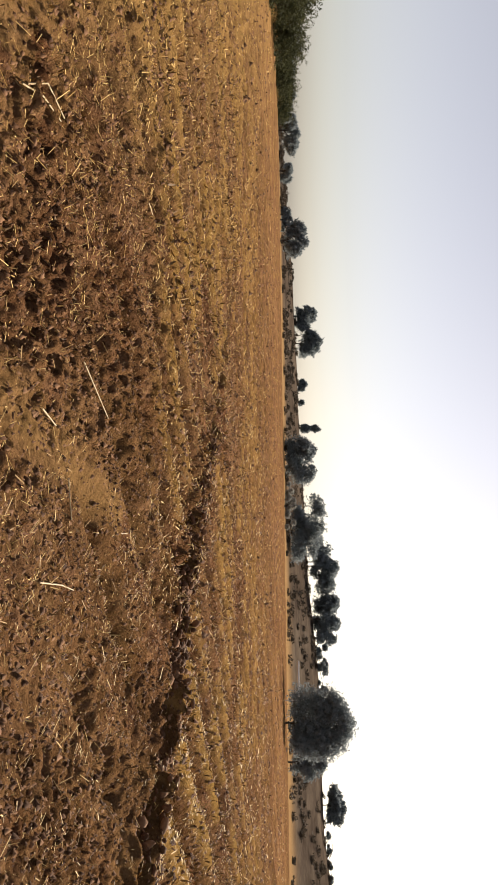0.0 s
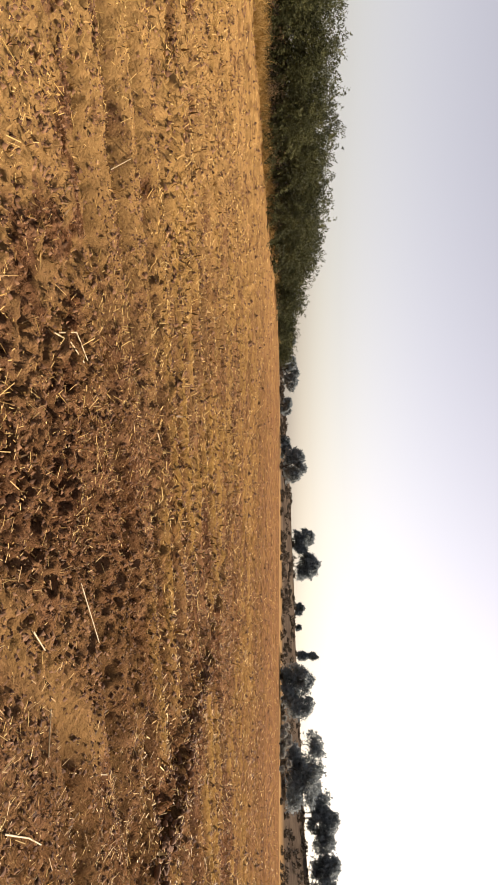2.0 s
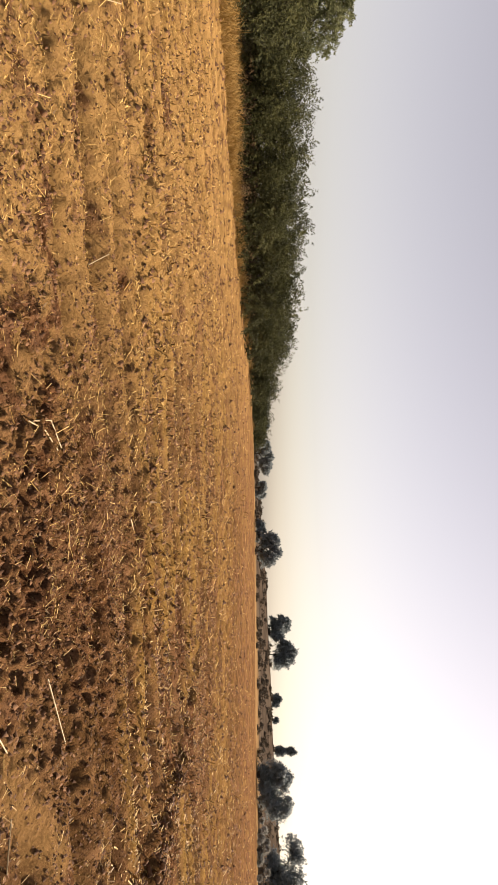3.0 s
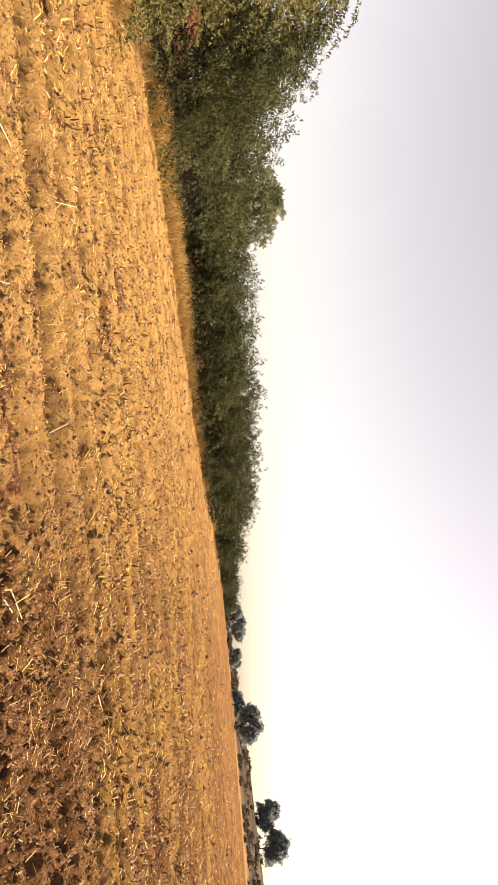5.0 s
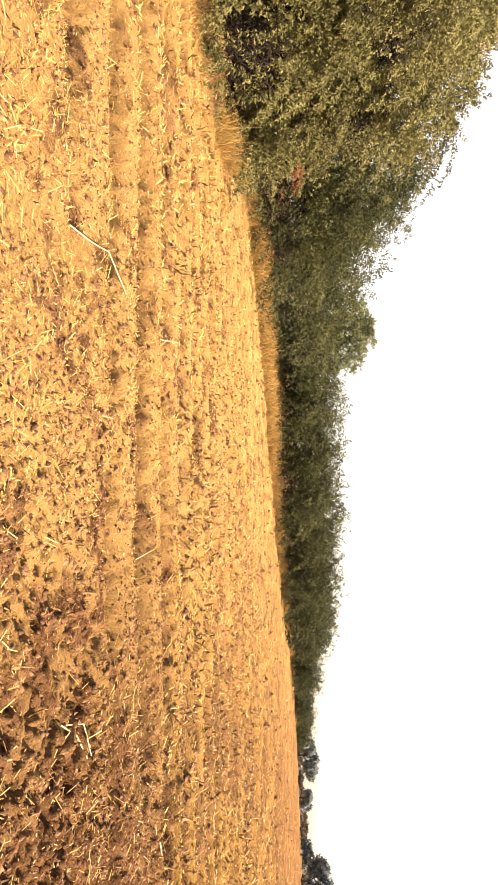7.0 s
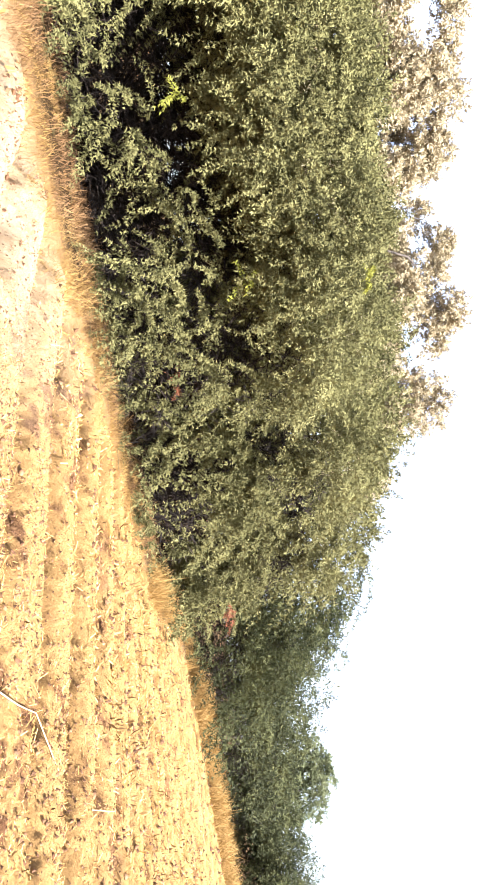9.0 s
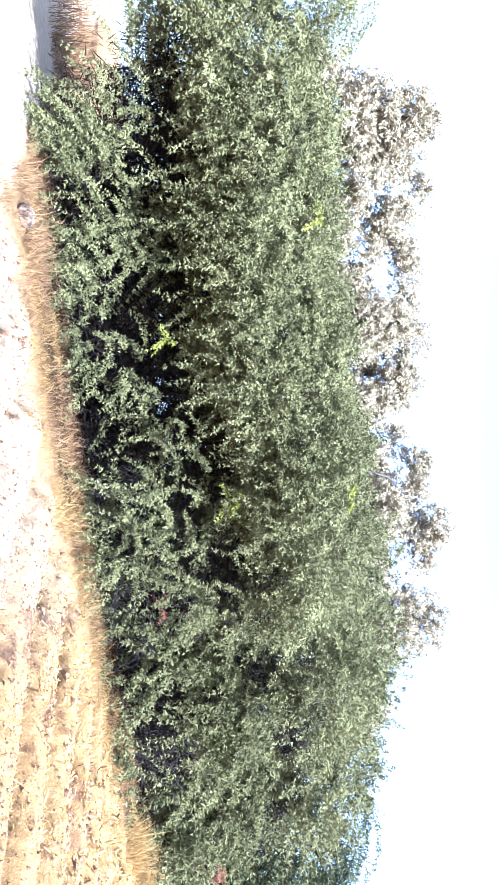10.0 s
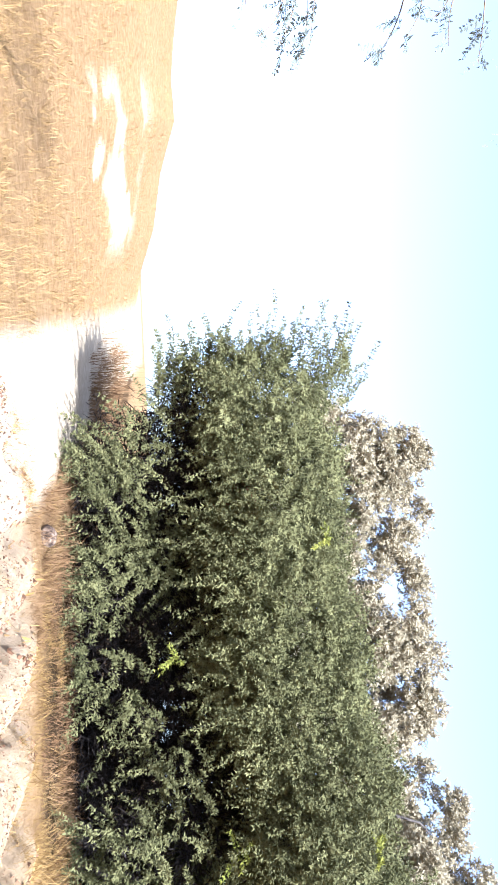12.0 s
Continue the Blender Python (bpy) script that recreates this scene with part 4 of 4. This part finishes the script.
def far_trees():
    def far(az0, az1, low, high, r, k, label, name="tree", mat=None, count=700, droop=0.3, dome=True, size=0.24):
        """A tree that fills the span of bearings, from the height low to high above the eye's level, in degrees."""
        az = (az0 + az1) / 2
        W = 1.18 * r * radians(abs(az1 - az0))
        ground = float(height(np.array([az]), np.array([r * 1.0]))[0])
        z0, z1 = (max(0.1, 1.5 + r * math.tan(radians(e)) - ground) for e in (low, high))
        z0 = max(0.1, z0 - 0.15 * (z1 - z0))
        s = min(W, z1 - z0) * size
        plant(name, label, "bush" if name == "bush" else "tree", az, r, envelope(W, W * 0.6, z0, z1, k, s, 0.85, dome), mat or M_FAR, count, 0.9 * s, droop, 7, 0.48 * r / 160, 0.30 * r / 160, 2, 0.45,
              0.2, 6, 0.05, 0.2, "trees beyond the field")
    low = "low dark scrub bush beyond the field"
    far(27.4, 30.2, -0.7, 1.0, 146, 16, low, "bush")
    far(25.6, 28.2, -0.7, 1.1, 150, 16, low, "bush")
    far(23.3, 26.2, 0.15, 1.5, 156, 14, "flat-topped dark bush beyond the field", dome=False)
    far(20.8, 22.9, 0.1, 0.85, 165, 8, low, "bush", count=300)
    far(17.2, 19.2, -0.3, 0.75, 160, 8, low, "bush", count=300)
    far(15.2, 18.0, -0.3, 2.1, 158, 16, "small round dark tree beyond the field", dome=False)
    far(9.2, 11.8, 1.15, 2.75, 226, 15, "dark tree with a broad crown on a thin trunk", dome=False)
    far(7.3, 9.2, 1.1, 3.15, 226, 14, "dark tree with a rounded crown on a thin trunk", dome=False)
    far(4.4, 5.2, 1.15, 1.9, 228, 6, "small lone grey shrub on the skyline", "bush", count=150)
    far(3.1, 3.5, 1.2, 1.6, 228, 3, "tiny shrub on the skyline", "bush", count=60)
    far(0.7, 1.5, 1.1, 2.1, 226, 5, "low shrub at the foot of a young tree", "bush", count=120)
    far(0.9, 1.3, 1.2, 2.95, 227, 10, "thin upright young tree on the skyline", count=160, size=0.5)
    far(-4.2, -0.1, 0.0, 2.65, 160, 20, "dark tree with drooping crown beyond the field", droop=0.6, count=1000)
    far(-9.6, -4.6, 0.6, 3.2, 172, 22, "large dark tree with a long sloping crown", count=1200)
    far(-12.4, -8.4, 1.6, 4.25, 222, 16, "ragged dark tree beside a larger one", dome=False, count=800)
    far(-16.8, -12.6, 1.5, 4.25, 222, 22, "broad dark tree beyond the field", count=1200)
    far(-20.6, -16.2, 1.5, 3.1, 220, 16, "bushy dark tree beyond the field", count=900)
    far(-24.8, -20.4, 0.0, 5.2, 118, 52, "big dark tree with a dense ragged crown", count=2600, size=0.19)
    far(-26.3, -24.4, 0.4, 2.8, 150, 12, "grey-green bush beside a big tree", "bush", count=600)
    far(-29.6, -26.8, 2.45, 4.05, 226, 15, "leaning dark tree on the low ridge", dome=False, count=700)
    far(-33.5, -30.0, 1.9, 2.85, 222, 12, "low dark bush on the ridge", "bush", count=500)
    far(-7.4, -3.4, -0.1, 0.75, 154, 12, "low shrub speckled with white beyond the field", "bush", M_BLOOM, count=500)


def ridge_scrub():
    """Low scrub that cannot be told apart singly, on the land beyond the field."""
    n = 400
    az, r = rng.uniform(-36, 26, n), rng.uniform(158, 226, n)
    x, y = polar(az, r)
    base = np.stack([x, y, height(az, r)], -1)
    p = np.repeat(base, 16, 0)
    size = np.repeat(rng.uniform(0.4, 0.9, n), 16)
    p = p + unit(rng.normal(0, 1, p.shape)) * np.stack([size * 2.2, size * 2.2, size * 0.5], -1) * rng.random((len(p), 1))
    p[:, 2] += size * 0.4
    v, f = sprays(p, unit(rng.normal(0, 1, p.shape)), size, np.full(len(p), 0.3), 3, 0.6, 0.32, 2, 0.7)
    tagged(part("ridge_scrub", mesh_np("ridge_scrub", v, f, M_SCRUB, False, np.repeat(rng.random(len(v) // 4), 4))), "dull brown low scrub on the far rise", "scrub", kind="stuff")


near_bushes()
hanging_tree()
back_trees()
hedge()
far_trees()
ridge_scrub()


# ---- grass ----
def blades(x, y, out, length, width, lean, mat, name):
    """Bent blades that stand at x, y and lean out by the angles given."""
    n = len(x)
    r, az = np.hypot(x, y), np.degrees(np.arctan2(-x, y))
    base = np.stack([x, y, height(az, r) - 0.01], -1)
    way = np.stack([np.cos(out), np.sin(out), np.zeros(n)], -1)
    turn = out + rng.uniform(0.4, 2.6, n)
    side = np.stack([np.cos(turn), np.sin(turn), np.zeros(n)], -1) * width[:, None] * 0.5
    up = np.array([0, 0, 1.0])
    mid = base + up * (length * 0.55)[:, None] + way * (length * lean * 0.35)[:, None]
    tip = base + up * (length * (1 - 0.45 * lean))[:, None] + way * (length * lean)[:, None]
    verts = np.stack([base - side, base + side, mid + side * 0.8, mid - side * 0.8, tip + side * 0.15, tip - side * 0.15], 1).reshape(-1, 3)
    faces = (np.arange(n)[:, None, None] * 6 + np.array([[0, 1, 2, 3], [3, 2, 4, 5]])).reshape(-1, 4)
    return mesh_np(name, verts, faces, mat, False, np.repeat(fbm(x, y, 0.25, 2) * 0.6 + 0.4 * rng.random(n), 6))


def tufts(az, r, per, size, l0, l1, width, lean):
    """Tufts of grass: per blades round each place."""
    x, y = polar(az, r)
    n = len(az)
    big = np.repeat(np.minimum(1.35, (0.3 + 1.6 * rng.random(n) ** 2.2) * (0.5 + fbm(x + 60, y, 1.2, 2))), per)
    out = rng.uniform(0, 2 * math.pi, n * per)
    off = size * np.sqrt(rng.random(n * per)) * big
    bx, by = np.repeat(x, per) + off * np.cos(out), np.repeat(y, per) + off * np.sin(out)
    length = (l0 + (l1 - l0) * rng.random(n * per) ** 1.8) * big
    bent = np.clip(np.repeat(rng.uniform(0.3, 1.0, n), per) * lean + rng.normal(0, 0.4, n * per), 0.05, 1.5)
    return bx, by, rng.uniform(0, 2 * math.pi, n * per), length, width * rng.uniform(0.6, 1.3, n * per), bent


def along(count, az0, az1, w0, w1, clump, bare=0.54):
    az = rng.uniform(az0, az1, count)
    r = np.interp(az, EDGE_AZ, EDGE_R) + w0 + (w1 - w0) * rng.random(count) ** 1.3
    x, y = polar(az, r)
    keep = (fbm(x, y, clump, 3) + 0.25 * (rng.random(count) - 0.5) > bare) & ((zones(az, r)[1] < 0.4) | (r < np.interp(az, EDGE_AZ, EDGE_R)))
    return az[keep], r[keep]


def grass():
    sets = [tufts(*along(2600, 69, 134, -0.7, 2.4, 0.7), 15, 0.34, 0.03, 0.24, 0.006, 2.6),
            tufts(*along(420, 70, 101, 0.2, 2.2, 1.0), 20, 0.30, 0.10, 0.5, 0.007, 2.0),
            tufts(*along(500, 64, 76, -0.4, 7.0, 1.6), 24, 0.26, 0.12, 0.75, 0.010, 1.6),
            tufts(*along(3600, 27, 67, -0.8, 5.0, 2.0, 0.45), 12, 0.6, 0.2, 1.15, 0.028, 2.2)]
    tagged(part("verge_grass", blades(*[np.concatenate(v) for v in zip(*sets)], M_GRASS, "verge_grass")), "dry golden grass tufts along the hedge foot", "grass", kind="stuff")
    sets = [tufts(*along(520, 120, 139, 0.7, 6.0, 1.0), 20, 0.28, 0.1, 0.6, 0.008, 1.6), tufts(*along(2600, 78, 132, 0.8, 4.5, 0.9), 14, 0.32, 0.06, 0.34, 0.009, 2.2), tufts(131.5 + 6.8 * rng.random(190) ** 1.4, rng.uniform(19, 29, 190), 16, 0.6, 0.25, 1.4, 0.016, 1.0), tufts(*along(420, 104, 137, 0.0, 1.8, 0.8), 16, 0.2, 0.10, 0.42, 0.008, 1.8)]
    tagged(part("brown_reeds", blades(*[np.concatenate(v) for v in zip(*sets)], M_REED, "brown_reeds")), "tall brown dead grass stems at the end of the hedge", "grass", kind="stuff")
    az = rng.uniform(137, 174, 6500)
    r = 5.8 + 36 * rng.random(6500) ** 1.5
    x, y = polar(az, r)
    field, track, _, _ = zones(az, r)
    keep = (field < 0.6) & (track < 0.35) & (fbm(x, y, 1.1, 3) + 0.4 * (rng.random(len(az)) - 0.5) > 0.42)
    az, r = az[keep], r[keep]
    near = r < 14
    sets = [tufts(az[near], r[near], 16, 0.20, 0.06, 0.26, 0.006, 1.8), tufts(az[~near], r[~near], 10, 0.40, 0.05, 0.24, 0.012, 1.6)]
    tagged(part("bank_grass", blades(*[np.concatenate(v) for v in zip(*sets)], M_BANK, "bank_grass")), "thick dry yellow grass on the rising bank", "grass", kind="stuff")


grass()


# ---- loose stalks on the soil ----
def stalk(points, radius, label):
    pts = []
    for x, y in points:
        r, az = math.hypot(x, y), math.degrees(math.atan2(-x, y))
        pts.append((x, y, float(height(np.array([az]), np.array([r]))[0]) + radius + 0.012))
    p = np.array(pts)
    fine = np.concatenate([np.linspace(a, b, 5)[:-1] for a, b in zip(p, p[1:])] + [p[-1:]])
    fine[:, 2] = np.maximum(fine[:, 2], np.linspace(fine[0, 2], fine[-1, 2], len(fine)))
    c = fine.mean(0)
    ob = part("straw_stalk", mesh_np("straw_stalk", *tube(fine - c, radius, radius * 0.75, 6), M_STALK, True))
    ob.location = c
    tagged(ob, label, "straw", "loose straw stalks")


PLAIN = "pale broken straw stalk lying on the soil"
for pts in [((-0.61, 4.88), (-0.22, 5.55)), ((0.23, 4.64), (0.52, 4.63)), ((0.74, 5.59), (0.85, 6.35)), ((3.06, 6.08), (3.54, 7.36)), ((-0.23, 4.11), (-0.13, 4.37)), ((-2.63, 7.3), (-2.64, 7.7)),
            ((1.02, 6.27), (1.02, 6.9)), ((-4.8, 1.18), (-5.13, 1.33)), ((-6.62, 3.84), (-7.53, 4.46)), ((-4.13, 4.69), (-4.74, 5.25)), ((-4.43, 4.98), (-4.36, 5.2)), ((-5.17, 1.37), (-5.06, 1.52)),
            ((-6.89, 2.36), (-7.09, 2.69)), ((-9.53, 3.34), (-9.46, 3.89))]:
    stalk(pts, 0.006, PLAIN)
for pts in [((0.82, 3.97), (0.92, 4.37), (1.02, 4.67)), ((-2.12, 3.87), (-2.21, 4.19), (-2.2, 4.51)), ((-2.16, 3.95), (-2.32, 4.25), (-2.24, 4.55)), ((-4.69, 5.69), (-4.72, 6.09), (-4.57, 6.45)),
            ((-4.69, 1.69), (-5.07, 1.99), (-5.48, 2.26), (-5.54, 2.43), (-5.78, 2.93))]:
    stalk(pts, 0.006, "long bent pale stalk lying on the soil")


# ---- stone in the verge ----
def verge_stone():
    bm = bmesh.new()
    bmesh.ops.create_icosphere(bm, subdivisions=3, radius=1.0)
    bm.verts.index_update()
    v = np.array([p.co for p in bm.verts])
    f = np.array([[p.index for p in q.verts] for q in bm.faces])
    bm.free()
    bump = 0.55 + 0.6 * fbm(v[:, 0] * 2 + 9, v[:, 1] * 2 + v[:, 2] * 1.3, 0.9, 3) + 0.25 * fbm(v[:, 2] * 3, v[:, 0] * 3 + v[:, 1], 0.5, 2)
    v = v * bump[:, None] * np.array([0.21, 0.14, 0.13])
    az, r = 123.8, 11.0
    x, y = polar(az, r)
    ob = part("verge_stone", mesh_np("verge_stone", v, f, M_STONE))
    ob.location = (x, y, float(height(np.array([az]), np.array([r]))[0]) + 0.08)
    tagged(ob, "rough brown and pale stone in the dry grass", "stone")


verge_stone()


# ---- white rail beyond the field ----
def white_rail():
    az, r = -19.5, 125.0
    x, y = polar(az, r)
    z = float(height(np.array([az]), np.array([r]))[0])
    root = new("pipe_rail")
    root.location, root.rotation_euler = (x, y, z), (0, 0, radians(az))
    tagged(root, "white painted pipe rail on posts beyond the field", "railing")
    part("rail", mesh_np("rail", *tube([(-3.4, 0, 2.35), (0, 0, 2.32), (3.2, 0, 2.3)], 0.15, 0.15, 8), M_WHITE, True), root)
    part("post", mesh_np("post", *tube([(3.1, 0, -0.1), (3.1, 0, 2.3)], 0.09, 0.09, 8), M_WHITE, True), root)
    part("brace", mesh_np("brace", *tube([(3.2, 0, 2.1), (5.4, 0, 1.2), (5.9, 0, -0.1)], 0.06, 0.06, 8), M_WHITE, True), root)


white_rail()


# ---- tree by the track, of which only the hanging twigs come into view ----
def track_tree():
    az, r = 176.0, 6.4
    lobes = [(-0.3, 0, 5.6, 1.6, 1.8, 1.1), (-1.0, 0.8, 5.0, 1.2, 1.2, 0.9), (0.8, 0.2, 5.9, 1.3, 1.3, 0.9)]
    root = plant("acacia_tree", "slender acacia tree with fine hanging twigs beside the track", "tree", az, r, lobes, M_ACACIA, 160, 0.9, 0.5, 16, 0.07, 0.02, 2, 0.2, 0.09, 3, 1.5, 0.0)
    turn = Matrix.Rotation(-radians(az), 3, "Z")

    def local(a, d, el):
        x, y = polar(a, d)
        return np.array(turn @ (Vector((float(x), float(y), 1.5 + d * math.tan(radians(el)))) - root.location))

    for a0, el0, a1, el1, n in ((166.5, 12.0, 162.0, 10.4, 7), (166.5, 12.6, 161.6, 11.9, 7), (166.5, 13.2, 160.6, 13.3, 8), (166.5, 13.8, 161.6, 14.0, 6), (166.5, 10.0, 163.6, 9.4, 4),
                               (166.5, 20.6, 162.4, 20.7, 6), (165.5, 20.2, 161.2, 18.9, 8), (166.5, 22.6, 163.6, 22.2, 4), (166.5, 24.6, 162.0, 23.6, 6), (166.5, 25.2, 160.9, 25.8, 7)):
        start, end = local(a0, 5.3, el0), local(a1, 4.7, el1)
        limb = bend(start, end, 0.03, 8)
        ob = part("hanging_twig", mesh_np("hanging_twig", *tube(limb, 0.006, 0.002, 5), M_TWIG, True), root)
        p = limb[rng.integers(3, 8, n)] + rng.normal(0, 0.012, (n, 3))
        way = unit((end - start) / np.linalg.norm(end - start) + rng.normal(0, 0.4, (n, 3)) + np.array([0, 0, -0.15]))
        v, f = sprays(p, way, rng.uniform(0.08, 0.19, n), np.full(n, 0.25), 8, 0.046, 0.017, 2, 0.75, 0.005, True)
        part("leaves", mesh_np("leaves", v, f, M_ACACIA, False, np.full(len(v), 0.4)), ob)


track_tree()
